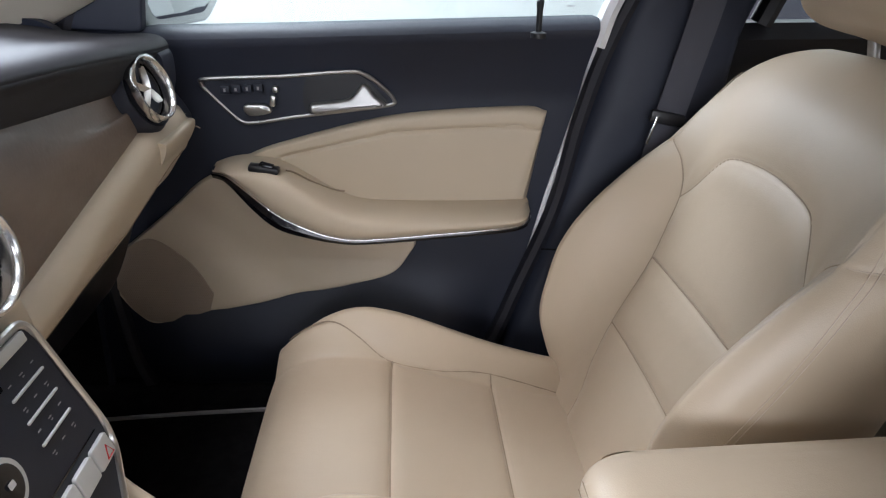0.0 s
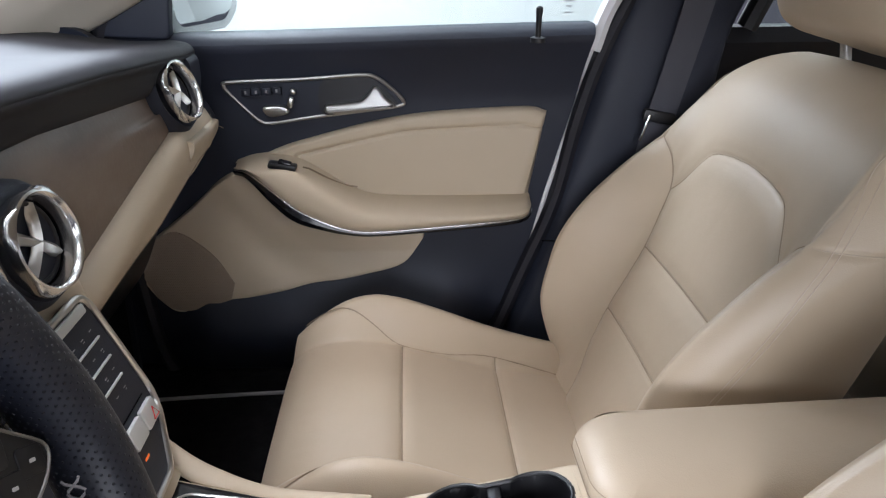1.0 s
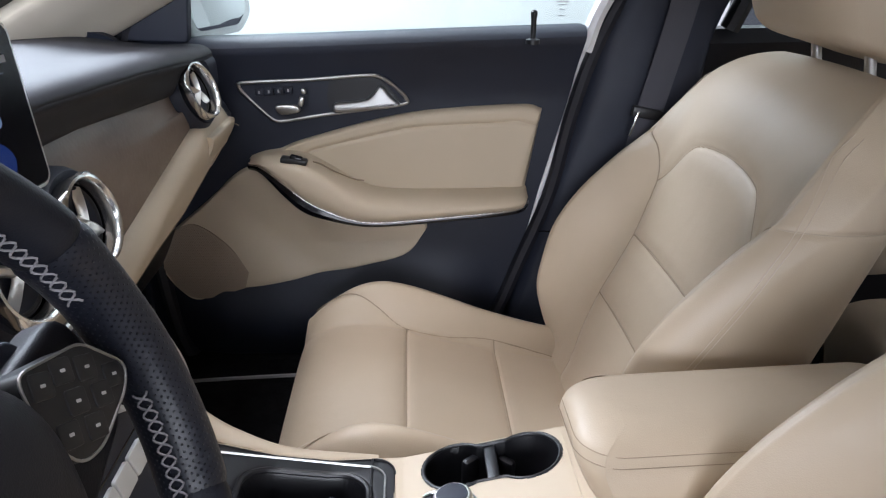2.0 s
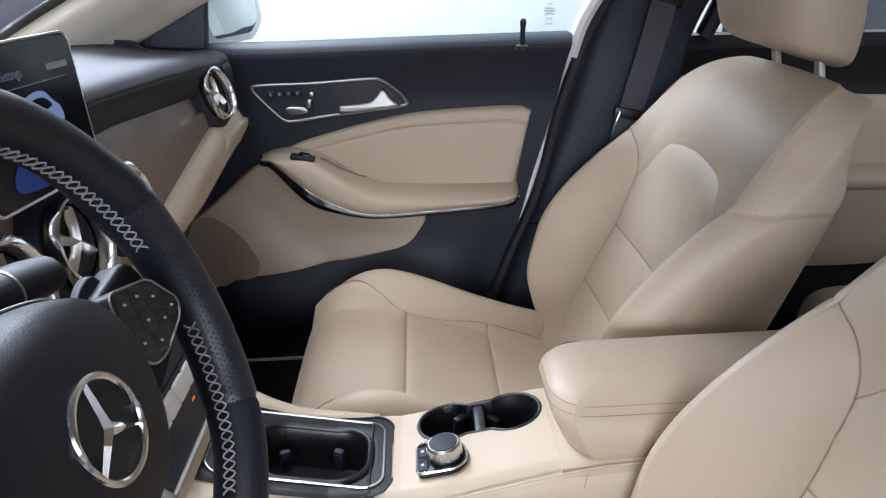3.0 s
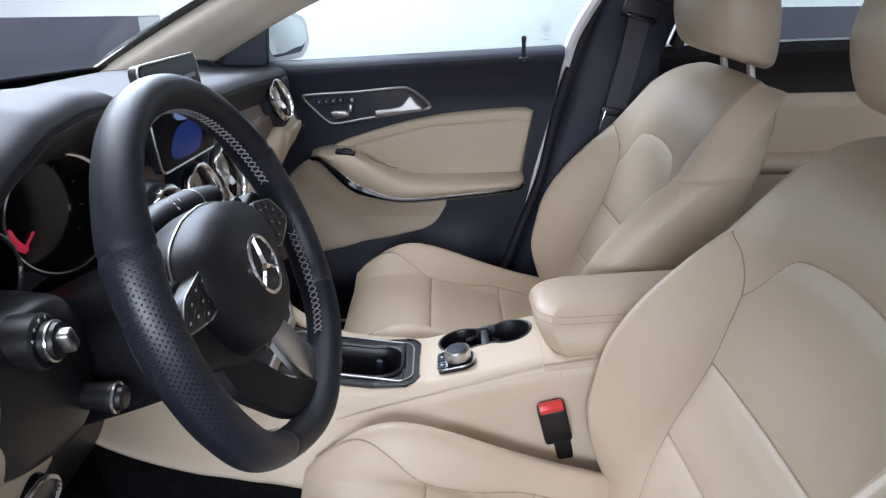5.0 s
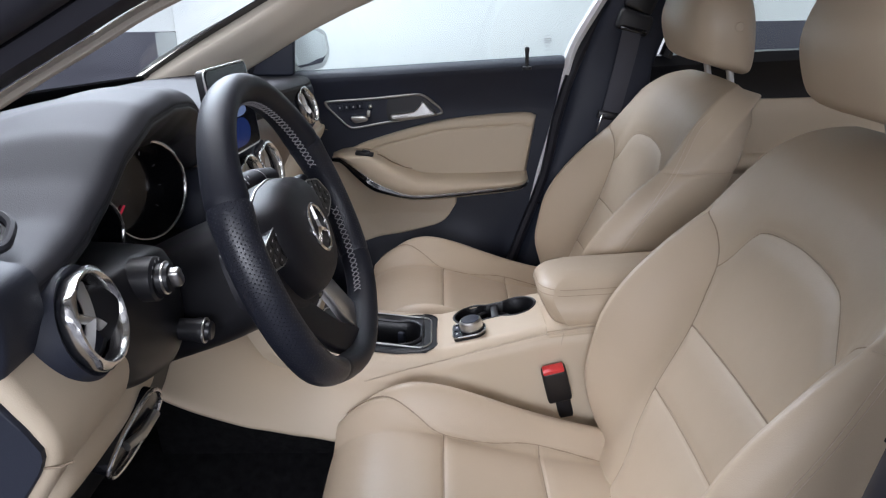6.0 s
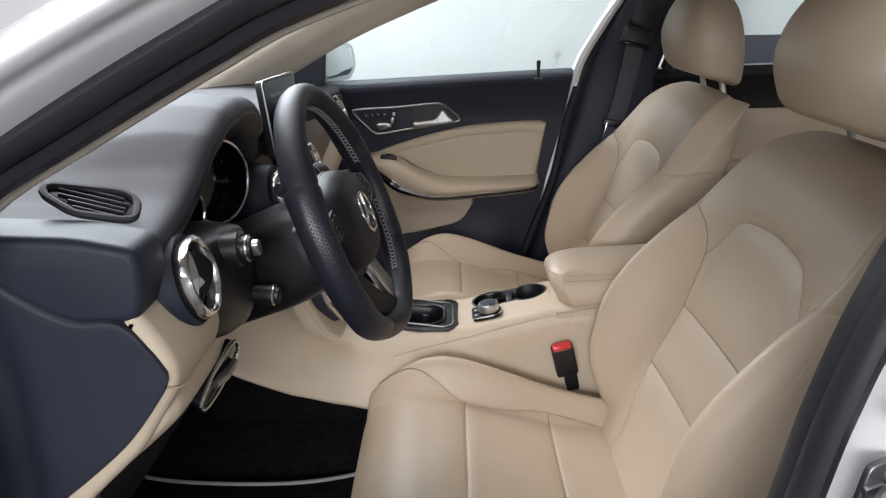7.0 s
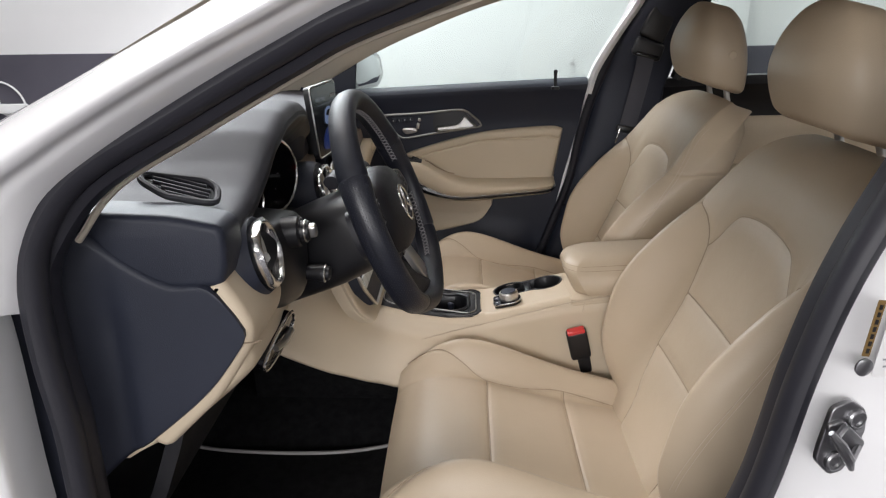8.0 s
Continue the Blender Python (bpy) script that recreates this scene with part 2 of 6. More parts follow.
def block(cx, cy, cz, sx, sy, sz, bevel=0.004, turn=None, seg=2):
    """A box with rounded edges."""
    bm = bmesh.new()
    bmesh.ops.create_cube(bm, size=1.0, matrix=Matrix.Diagonal((sx, sy, sz, 1)))
    if bevel:
        bmesh.ops.bevel(bm, geom=bm.edges[:], offset=bevel, segments=seg, affect="EDGES", profile=0.5)
    m = Matrix.Translation((cx, cy, cz)) @ (turn.to_4x4() if turn else Matrix())
    bm.transform(m)
    return dump(bm)


def placed(solid, m):
    """A solid carried to a pose."""
    k = np.array(m)
    return np.array(solid[0]) @ k[:3, :3].T + k[:3, 3], solid[1]


def masked(P, mask, flip=False):
    """The faces of a grid whose middle lies in the mask, as a solid of their own."""
    nv, nu = P.shape[:2]
    keep = [q for q in grid_faces(nv, nu, flip=flip) if all(mask.flat[i] for i in q)]
    used = sorted({i for q in keep for i in q})
    back = {k: i for i, k in enumerate(used)}
    return P.reshape(-1, 3)[used], [tuple(back[i] for i in q) for q in keep]


def dump(bm):
    bm.verts.index_update()
    v = np.array([q.co[:] for q in bm.verts])
    f = [tuple(q.index for q in face.verts) for face in bm.faces]
    bm.free()
    return v, f


def plate(outline, thick, m, bevel=0.0, seg=2):
    """A flat outline in the local xy of a pose, thick along local -z, with its upper rim rounded."""
    p = np.array(outline, float)
    q = np.roll(p, -1, 0)
    if (p[:, 0] * q[:, 1] - q[:, 0] * p[:, 1]).sum() < 0:
        p = p[::-1]
    e = np.roll(p, -1, 0) - p
    e /= np.linalg.norm(e, axis=1)[:, None] + 1e-12
    nrm = np.stack([e[:, 1], -e[:, 0]], 1)
    b = nrm + np.roll(nrm, 1, 0)
    b /= np.linalg.norm(b, axis=1)[:, None] + 1e-12
    b /= np.maximum(0.6, (b * nrm).sum(1))[:, None]
    rings = [(0.0, -thick)]
    if bevel:
        rings = [(0.0, -thick)] + [(bevel - bevel * math.cos(a), -bevel + bevel * math.sin(a)) for a in np.linspace(0, math.pi / 2, seg + 2)]
    else:
        rings.append((0.0, 0.0))
    P = np.array([np.column_stack([p - b * d, np.full(len(p), h)]) for d, h in rings])
    k = np.array(m)
    flip = np.linalg.det(k[:3, :3]) < 0
    return sheet(P @ k[:3, :3].T + k[:3, 3], True, caps=True, flip=flip)


def smooth_outline(points, n=48):
    return [tuple(q) for q in spl([(x, y, 0) for x, y in points], n, True)[:, :2]]


def round_rect(w, h, r, n=6):
    out = []
    for cx, cy, a0 in ((w / 2 - r, h / 2 - r, 0), (-w / 2 + r, h / 2 - r, 90), (-w / 2 + r, -h / 2 + r, 180), (w / 2 - r, -h / 2 + r, 270)):
        for k in range(n + 1):
            a = radians(a0 + 90 * k / n)
            out.append((cx + r * math.cos(a), cy + r * math.sin(a)))
    return out


def soft(outline, step=0.010):
    """Rounds the corners of an outline."""
    out = []
    for i, p in enumerate(outline):
        a, b = Vector(outline[i - 1]), Vector(outline[(i + 1) % len(outline)])
        p = Vector(p)
        u, w = p + (a - p).normalized() * min(step, (a - p).length * 0.45), p + (b - p).normalized() * min(step, (b - p).length * 0.45)
        for t in (0, 0.25, 0.5, 0.75, 1):
            q = u * (1 - t) ** 2 + p * 2 * t * (1 - t) + w * t * t
            out.append((q.x, q.y))
    return out


def thing(name, place, label, category, group="", kind=""):
    ob = new(name)
    ob.location = place
    ob.empty_display_size = 0.05
    ROOT[ob.name] = Vector(place)
    return tagged(ob, label, category, group, kind)


def mesh_of(name, solid, mat, shift=(0, 0, 0), sharp=35, uv=None):
    v, f = solid
    me = bpy.data.meshes.new(name)
    me.from_pydata((np.array(v, float) - np.array(shift, float)).tolist(), [], f)
    if uv is not None:
        layer = me.uv_layers.new(name="UVMap")
        idx = np.empty(len(me.loops), int)
        me.loops.foreach_get("vertex_index", idx)
        layer.data.foreach_set("uv", np.array(uv, float)[idx].ravel())
    me.materials.append(mat)
    me.update()
    me.shade_smooth()
    me.set_sharp_from_angle(angle=radians(sharp))
    return me


def part(name, solid, mat, parent, label="", sharp=35, uv=None):
    root = ROOT[parent.name]
    ob = new(name, mesh_of(name, solid, mat, root, sharp, uv))
    ob.parent = parent
    ROOT[ob.name] = root
    return tagged(ob, label)


def solo(name, solid, mat, label, category, group="", kind="", sharp=35, uv=None):
    v = np.array(solid[0], float)
    base = ((v[:, 0].min() + v[:, 0].max()) / 2, (v[:, 1].min() + v[:, 1].max()) / 2, v[:, 2].min())
    ob = new(name, mesh_of(name, solid, mat, base, sharp, uv))
    ob.location = base
    ROOT[ob.name] = Vector(base)
    return tagged(ob, label, category, group, kind)


def ruled(low, high, nu, nv, fun):
    """A patch between two smooth lines in the xz plane; fun(x, z, u, v) gives y."""
    a, b = spl([(x, 0, z) for x, z in low], nu), spl([(x, 0, z) for x, z in high], nu)
    v = np.linspace(0, 1, nv)[:, None, None]
    P = a[None] * (1 - v) + b[None] * v
    u = np.linspace(0, 1, nu)
    for j in range(nv):
        for i in range(nu):
            P[j, i, 1] = fun(P[j, i, 0], P[j, i, 2], u[i], v[j, 0, 0])
    return P


def edge_round(u, v, eu, ev, depth):
    """How far a padded face falls back towards its rim."""
    d = 0.0
    for q, e in ((u, eu), (1 - u, eu), (v, ev), (1 - v, ev)):
        if e and q < e:
            d = max(d, 1 - math.sqrt(max(0.0, 1 - (1 - q / e) ** 2)))
    return d * depth


def lerp(x, table):
    xs, ys = zip(*table)
    return float(np.interp(x, xs, ys))

# ---- the studio ----
solo("ground", block(0, 0, -0.05, 40, 40, 0.1, 0), CONCRETE, "dark grey polished studio floor under the car", "floor", kind="structure")


def wall(name, cx, cy, sx, sy):
    w = thing(name, (cx, cy, 0), "studio wall, white above a charcoal lower band", "wall", kind="structure")
    part("upper_wall", block(cx, cy, 2.3, sx, sy, 2.6, 0), WALLPAINT, w)
    part("lower_band", block(cx, cy, 0.5, sx, sy, 1.0, 0), WAINSCOT, w, "charcoal painted lower band")


wall("wall_north", 0.0, 4.35, 13, 0.2)
wall("wall_south", 0.0, -6.1, 13, 0.2)
wall("wall_west", -6.6, -0.9, 0.2, 10.7)
wall("wall_east", 6.6, -0.9, 0.2, 10.7)
solo("ceiling", block(0, -0.9, 3.65, 13.4, 10.9, 0.1, 0), WALLPAINT, "white studio ceiling", "ceiling", kind="structure")
solo("backdrop", block(0.22, 4.15, 1.75, 3.74, 0.16, 3.5, 0.01), WALLPAINT, "plain white photo backdrop panel standing by the wall", "backdrop", kind="structure")
solo("backdrop_return", block(-1.72, 4.12, 0.5, 0.14, 0.1, 1.0, 0.004), material("grey_panel_edge", (0.30, 0.31, 0.31), 0.6), "grey edge post beside the white backdrop panel", "post")

emblem = thing("wall_emblem", (-3.5, 4.23, 0.3), "white ring emblem with three bars on a white ledge", "wall emblem")
part("ring", tube([(-3.5 + 0.215 * math.cos(a), 4.235, 0.59 + 0.215 * math.sin(a)) for a in np.linspace(0, 2 * math.pi, 64, endpoint=False)], 0.008, 8, True), WALLPAINT, emblem)
for q in (90, 210, 330):
    a = radians(q)
    part("bar", tube([(-3.5 + r * math.cos(a), 4.235, 0.59 + r * math.sin(a)) for r in (0.0, 0.1, 0.21)], [0.022, 0.012, 0.004], 6), WALLPAINT, emblem)
part("ledge", block(-4.0, 4.215, 0.60, 1.46, 0.06, 0.07, 0.008), WALLPAINT, emblem, "white painted ledge")

# ---- the car's shell ----
# floor pan with a raised tunnel, one sheet
FLOOR = [(y, z) for y, z in ((-0.80, 0.46), (-0.72, 0.46), (-0.70, 0.445), (-0.40, 0.44), (-0.16, 0.445), (-0.12, 0.48), (-0.06, 0.52), (0.06, 0.52), (0.12, 0.48), (0.16, 0.445), (0.40, 0.44), (0.70, 0.445), (0.72, 0.46), (0.80, 0.46))]
P = np.array([[(x, y, z + max(0, (-0.45 - x)) * 0.9 * (1 if z < 0.47 else 0.3)) for y, z in FLOOR] for x in np.linspace(-0.95, 1.1, 30)])
solo("car_floor", shell(P, 0.03, along=(0, 0, -1)), CARPET, "black carpeted floor of the car with a raised middle tunnel", "car floor", kind="structure", sharp=60)
P = np.array([[(-0.72 - 0.1 * max(0, z - 0.6), y, z) for y in np.linspace(-0.78, 0.78, 6)] for z in np.linspace(0.3, 1.0, 6)])
solo("firewall", shell(P, 0.03, along=(-1, 0, 0)), CARPET, "black carpeted firewall under the dashboard", "firewall", kind="structure")


def floor_mat(ys, corners):
    m = thing("floor_mat", (-0.2, ys, 0.45), "black velour floor mat with pale grey piping", "floor mat", "floor mats")
    out = soft(corners, 0.09)
    part("mat", plate(out, 0.006, pose(0, 0, 0.456), 0.002), CARPET, m)
    part("piping", tube([(x, y, 0.457) for x, y in out], 0.0042, 6, True), PIPING, m, "pale grey piping round the mat")


floor_mat(-0.400, [(-0.555, -0.130), (-0.440, -0.178), (-0.28, -0.192), (-0.13, -0.186), (0.03, -0.120), (0.05, -0.600), (-0.25, -0.640), (-0.555, -0.600)])
floor_mat(0.455, [(-0.44, 0.630), (-0.24, 0.655), (0.02, 0.675), (0.05, 0.24), (-0.25, 0.23), (-0.44, 0.25)])

# roof and headliner
P = np.array([[(x, y, 1.46 - 0.08 * (y / 0.62) ** 2 - 0.05 * ((x - 0.55) / 0.9) ** 2) for y in np.linspace(-0.64, 0.64, 15)] for x in np.linspace(-0.02, 1.7, 15)])
solo("roof", shell(P + np.array((0, 0, 0.04)), 0.012, along=(0, 0, -1)), PAINT, "white painted roof skin of the car", "roof", kind="structure")
solo("headliner", shell(P, 0.012, along=(0, 0, -1)), HEADLINER, "cream cloth headliner under the roof", "headliner", kind="structure")


def side(s):
    """Pillars, sill and seals of one side; s is -1 on the driver's side and 1 on the other."""
    far = s > 0
    b = thing("body_side", (0.1, s * 0.8, 0.15), "white painted body side with pillars round the door opening", "car body", kind="structure")
    # A-pillar: white skin outside the opening
    inner = [(-0.37, 1.02), (-0.352, 1.07), (-0.318, 1.135), (-0.255, 1.183), (-0.165, 1.237), (-0.065, 1.288), (0.02, 1.325), (0.2, 1.385), (0.55, 1.428), (1.0, 1.405)]
    outer = [(-0.66, 1.03), (-0.60, 1.09), (-0.52, 1.14), (-0.42, 1.192), (-0.31, 1.245), (-0.20, 1.30), (-0.09, 1.352), (0.15, 1.425), (0.5, 1.468), (1.0, 1.452)]
    rows = []
    for t, y, dz in ((0.0, 0.785, -0.006), (0.04, 0.806, 0.0), (0.10, 0.822, 0.003), (0.18, 0.832, 0.004), (0.24, 0.846, 0.004), (0.34, 0.853, 0.004), (0.5, 0.842, 0.004), (0.75, 0.79, 0.004), (1.0, 0.70, 0.0)):
        rows.append([(a[0] * (1 - t) + b[0] * t, s * (y - 0.10 * max(0, a[1] - 1.25)), a[1] * (1 - t) + b[1] * t + dz) for a, b in zip(inner, outer)])
    part("pillar_skin", sheet(surf(rows, 70, 40), flip=not far), PAINT, b, sharp=60)
    # seal round the opening
    loop = [(0.98, 1.385), (0.55, 1.415), (0.2, 1.375), (0.0, 1.312), (-0.085, 1.272), (-0.19, 1.215), (-0.285, 1.16), (-0.335, 1.10), (-0.352, 1.04), (-0.352, 0.96), (-0.344, 0.88), (-0.342, 0.80), (-0.335, 0.62), (-0.30, 0.46), (-0.2, 0.43), (0.05, 0.425), (0.22, 0.43), (0.30, 0.52), (0.355, 0.66), (0.405, 0.80), (0.435, 0.95), (0.470, 1.07), (0.53, 1.2), (0.62, 1.36)]
    path = spl([(x, s * 0.782, z) for x, z in loop], 150)
    part("door_seal", tube(path, 0.0145, 12, False, 1.2, up=(0, 1, 0)), RUBBER, b, "thick black rubber door seal")
    if not far:
        loop = [(x + 0.006 * ss(1.03, 1.12, z) * (x < 0.3), z - 0.014 * ss(1.03, 1.12, z) * (x < 0.3)) for x, z in loop]
    path = spl([(x, s * 0.758, z) for x, z in loop], 150)
    part("seal_lip", tube(path, 0.013, 8, False, 1.5, up=(0, 1, 0)), RUBBER, b, "black rubber sealing lip")
    if not far:
        edge = [(x + 0.003, s * 0.728, z - 0.013) for x, z in loop if x < 0.3 and z > 1.08]
        part("pillar_edge", tube(spl(edge, 60), 0.004, 8, False, 1.4, up=(0, 1, 0)), HEADLINER, b, "cream edge of the pillar trim")
    # lower A-post, sill and B-post in white
    low = [(-0.40, 1.06), (-0.385, 1.0), (-0.378, 0.8), (-0.36, 0.6), (-0.33, 0.46), (-0.2, 0.40), (0.05, 0.395), (0.25, 0.40)]
    rows = [[(x - 0.018 * k, s * y, z - dz) for x, z in low] for k, y, dz in ((0, 0.775, 0), (0, 0.83, 0.004), (0.25, 0.845, 0.01), (1.0, 0.85, 0.05))]
    part("sill_skin", sheet(surf(rows, 50, 12), flip=not far), PAINT, b, sharp=60)
    return b


SIDES = {s: side(s) for s in (-1, 1)}
# driver's B-post: white painted face behind the opening
pl = [(0.40, 0.30), (0.40, 0.55), (0.425, 0.70), (0.455, 0.85), (0.485, 0.98), (0.525, 1.10), (0.60, 1.25), (0.68, 1.42)]
rows = [[(x + dx, y, z) for x, z in pl] for dx, y in ((-0.03, -0.765), (0.0, -0.79), (0.03, -0.805), (0.16, -0.83), (0.175, -0.85), (0.19, -0.88))]
part("post_skin", sheet(surf(rows, 40, 14)), PAINT, SIDES[-1], sharp=60)
striker = thing("door_striker", (0.485, -0.815, 0.86), "zinc steel door striker loop bolted to the white post", "door striker")

# ---- the far door ----
door = thing("passenger_door", (0.05, 0.80, 0.42), "closed passenger door with dark upper trim and a cream padded insert", "car door")


def door_y(x, z):
    return 0.768 - 0.05 * max(0.0, (z - 0.97) / 0.12) ** 1.6


EDGE_R = [(0.58, 0.325), (0.725, 0.368), (0.81, 0.387), (0.97, 0.428), (1.10, 0.445)]


def card_fun(x, z, u, v):
    t = max(0.0, (v - 0.965) / 0.035)
    bulge = 0.05 * math.exp(-((z - 0.54) / 0.085) ** 2) * min(1, max(0, (x + 0.34) / 0.12)) * min(1, max(0, (0.30 - x) / 0.08))
    return door_y(x, z) + 0.035 * t ** 2 - bulge


low = [(-0.40, 0.42), (-0.2, 0.40), (0.1, 0.40), (0.27, 0.43)]
high = [(-0.40, 1.068), (-0.2, 1.077), (0.116, 1.09), (0.44, 1.103)]
a, b = spl([(x, 0, z) for x, z in low], 70), spl([(x, 0, z) for x, z in high], 70)
P = np.zeros((90, 70, 3))
for j, v in enumerate(np.linspace(0, 1, 90)):
    for i in range(70):
        z = a[i, 2] * (1 - v) + b[i, 2] * v
        right = lerp(z, EDGE_R)
        x = -0.40 + (right + 0.40) * i / 69
        P[j, i] = (x, card_fun(x, z, i / 69, v), z)
part("door_card", shell(P, 0.05, along=(0, 1, 0)), DARK, door)

# cream insert above the armrest
LOW_I = [(-0.150, 0.853), (-0.10, 0.855), (-0.03, 0.835), (0.05, 0.80), (0.20, 0.795), (0.356, 0.80)]
HIGH_I = [(-0.150, 0.858), (-0.105, 0.876), (-0.04, 0.901), (0.135, 0.946), (0.333, 0.963), (0.381, 0.956)]


def insert_y(x, z, u, v):
    groove = 0.004 * math.exp(-((z - (lerp(x, [(p[0], p[1]) for p in HIGH_I]) - 0.022 - 0.02 * max(0, x))) / 0.003) ** 2) if x > -0.05 else 0
    return 0.752 + edge_round(u, v, 0.03, 0.08, 0.014) + groove


part("insert", shell(ruled(LOW_I, HIGH_I, 90, 60, insert_y), 0.03, along=(0, 1, 0)), VINYL, door, "cream padded leather-look insert")

# armrest: sections from the tip at the front to the rear end
SEC = [(-0.150, 0.862, 0.730, 0.858), (-0.120, 0.872, 0.695, 0.862), (-0.075, 0.876, 0.672, 0.834), (-0.040, 0.868, 0.664, 0.809), (0.0, 0.846, 0.660, 0.790), (0.04, 0.822, 0.660, 0.776), (0.09, 0.806, 0.662, 0.771), (0.2, 0.803, 0.668, 0.778), (0.31, 0.805, 0.674, 0.787), (0.345, 0.806, 0.690, 0.790), (0.358, 0.805, 0.725, 0.792)]
rows = [[(x, 0.775, zt + 0.004), (x, 0.742, zt + 0.004), (x, yf + 0.03, zt + 0.003), (x, yf + 0.006, zt - 0.004), (x, yf, (zt + zs) / 2), (x, yf + 0.003, zs + 0.004), (x, yf + 0.02, zs - 0.012), (x, yf + 0.06, zs - 0.028), (x, 0.775, zs - 0.035)] for x, zt, yf, zs in SEC]
part("armrest", sheet(surf(rows, 36, 90), flip=True), VINYL, door, "cream padded armrest with a pull recess", sharp=70)
strip = spl([(x, yf + 0.002, zs) for x, zt, yf, zs in SEC], 70)
part("chrome_strip", tube(strip, 0.0018, 8), CHROME, door, "slim chrome strip under the armrest")
strip = spl([(x, yf + 0.010, zs - 0.005 - 0.007 * math.exp(-((x + 0.05) / 0.06) ** 2)) for x, zt, yf, zs in SEC], 70)
part("shadow_strip", tube(strip, [0.0045 + 0.0060 * math.exp(-((x + 0.05) / 0.06) ** 2) for x in strip[:, 0]], 8, flat=1.3), GLOSS, door, "gloss black strip under the chrome one")

# lower cream panel with the speaker grille
LOW_P = [(-0.355, 0.675), (-0.30, 0.598), (-0.262, 0.580), (-0.17, 0.602), (-0.05, 0.628), (0.06, 0.652), (0.135, 0.675), (0.172, 0.725)]
HIGH_P = [(-0.354, 0.684), (-0.30, 0.728), (-0.24, 0.778), (-0.165, 0.842), (-0.09, 0.845), (-0.02, 0.80), (0.08, 0.768), (0.175, 0.764)]


def pocket_y(x, z, u, v):
    dip = 0.008 * math.exp(-((x + 0.10 - 1.1 * (0.70 - z)) / 0.05) ** 2)
    return 0.754 + dip - 0.012 * (z < 0.7) * min(1, (0.7 - z) / 0.08) + edge_round(u, v, 0.02, 0.05, 0.008)


part("lower_panel", shell(ruled(LOW_P, HIGH_P, 90, 50, pocket_y), 0.03, along=(0, 1, 0)), VINYL, door, "cream lower door panel")
LOW_S = [(-0.346, 0.678), (-0.30, 0.606), (-0.262, 0.588), (-0.215, 0.598), (-0.178, 0.610)]
HIGH_S = [(-0.344, 0.686), (-0.305, 0.722), (-0.262, 0.735), (-0.205, 0.692), (-0.170, 0.640)]
P = ruled(LOW_S, HIGH_S, 30, 24, lambda x, z, u, v: pocket_y(x, z, 0.5, 0.5) - 0.003)
v, f = shell(P, 0.012, along=(0, 1, 0))
part("speaker_grille", (v, f), SPEAKER, door, "perforated cream speaker grille, coloured darker for the shade there", uv=[(q[0], q[2]) for q in v])

# handle bowl with its chrome frame, keys and lever
BEZ = [(-0.161, 0.993), (-0.150, 1.000), (-0.04, 1.006), (0.062, 1.015), (0.090, 1.011), (0.118, 0.990), (0.134, 0.972), (0.128, 0.963), (0.06, 0.953), (-0.02, 0.942), (-0.082, 0.932), (-0.105, 0.934), (-0.130, 0.956), (-0.155, 0.982)]
ring = [(x, door_y(x, z) - 0.006, z) for x, z in smooth_outline(BEZ, 90)]
part("handle_frame", tube(ring, 0.0034, 8, True, up=(0, 1, 0)), LEVER, door, "slim satin silver frame")
part("handle_plate", plate(smooth_outline(BEZ, 90), 0.004, Matrix(((1, 0, 0, 0), (0, 0, -1, 0.760), (0, 1, 0, 0), (0, 0, 0, 1))), 0), DARK, door)
bowl = [(0.0, 0.950), (0.002, 1.006), (0.06, 1.011), (0.088, 1.006), (0.120, 0.975), (0.118, 0.966), (0.06, 0.957)]
part("handle_bowl", plate(smooth_outline(bowl, 60), 0.002, Matrix(((1, 0, 0, 0), (0, 0, -1, 0.7555), (0, 1, 0, 0), (0, 0, 0, 1))), 0), BLACK, door, "dark recess behind the door lever")
lev = [(0.0045, 0.966), (0.004, 0.954), (0.012, 0.951), (0.0647, 0.956), (0.10, 0.958), (0.123, 0.964), (0.121, 0.968), (0.104, 0.981), (0.094, 0.996), (0.085, 0.997), (0.076, 0.983), (0.066, 0.973), (0.04, 0.969)]
part("door_lever", plate(soft(lev, 0.006), 0.018, Matrix(((1, 0, 0, 0), (0, 0.10, -1, 0.643), (0, 1, 0, 0), (0, 0, 0, 1))), 0.005, 4), LEVER, door, "satin silver door lever", sharp=50)
for k, x in enumerate((-0.125, -0.108, -0.091, -0.074)):
    part("memory_key", block(x, 0.754, 0.984 + 0.0012 * k, 0.015, 0.006, 0.013, 0.002), DARK, door)
    part("key_mark", block(x, 0.7505, 0.984 + 0.0012 * k, 0.003, 0.001, 0.005, 0), GREY_MARK, door)
part("seat_key_cushion", plate(smooth_outline([(-0.098, 0.955), (-0.094, 0.962), (-0.07, 0.963), (-0.058, 0.960), (-0.056, 0.951), (-0.075, 0.946), (-0.090, 0.946)], 30), 0.012, Matrix(((1, 0, 0, 0), (0, 0, -1, 0.745), (0, 1, 0, 0), (0, 0, 0, 1))), 0.003), SATIN, door, "satin silver seat-shaped key")
part("seat_key_back", block(-0.052, 0.750, 0.969, 0.009, 0.012, 0.018, 0.003, Matrix.Rotation(radians(12), 3, "Y")), SATIN, door, "satin silver seat-back key")
part("seat_key_head", block(-0.047, 0.750, 0.987, 0.009, 0.012, 0.010, 0.003), SATIN, door, "satin silver headrest key")
part("lock_pin", lathe([(0.0045, 0), (0.0048, 0.035), (0.0058, 0.040), (0.0058, 0.046), (0.003, 0.049)], 12, pose(0.348, 0.712, 1.082)), BLACK, door, "black lock pin")
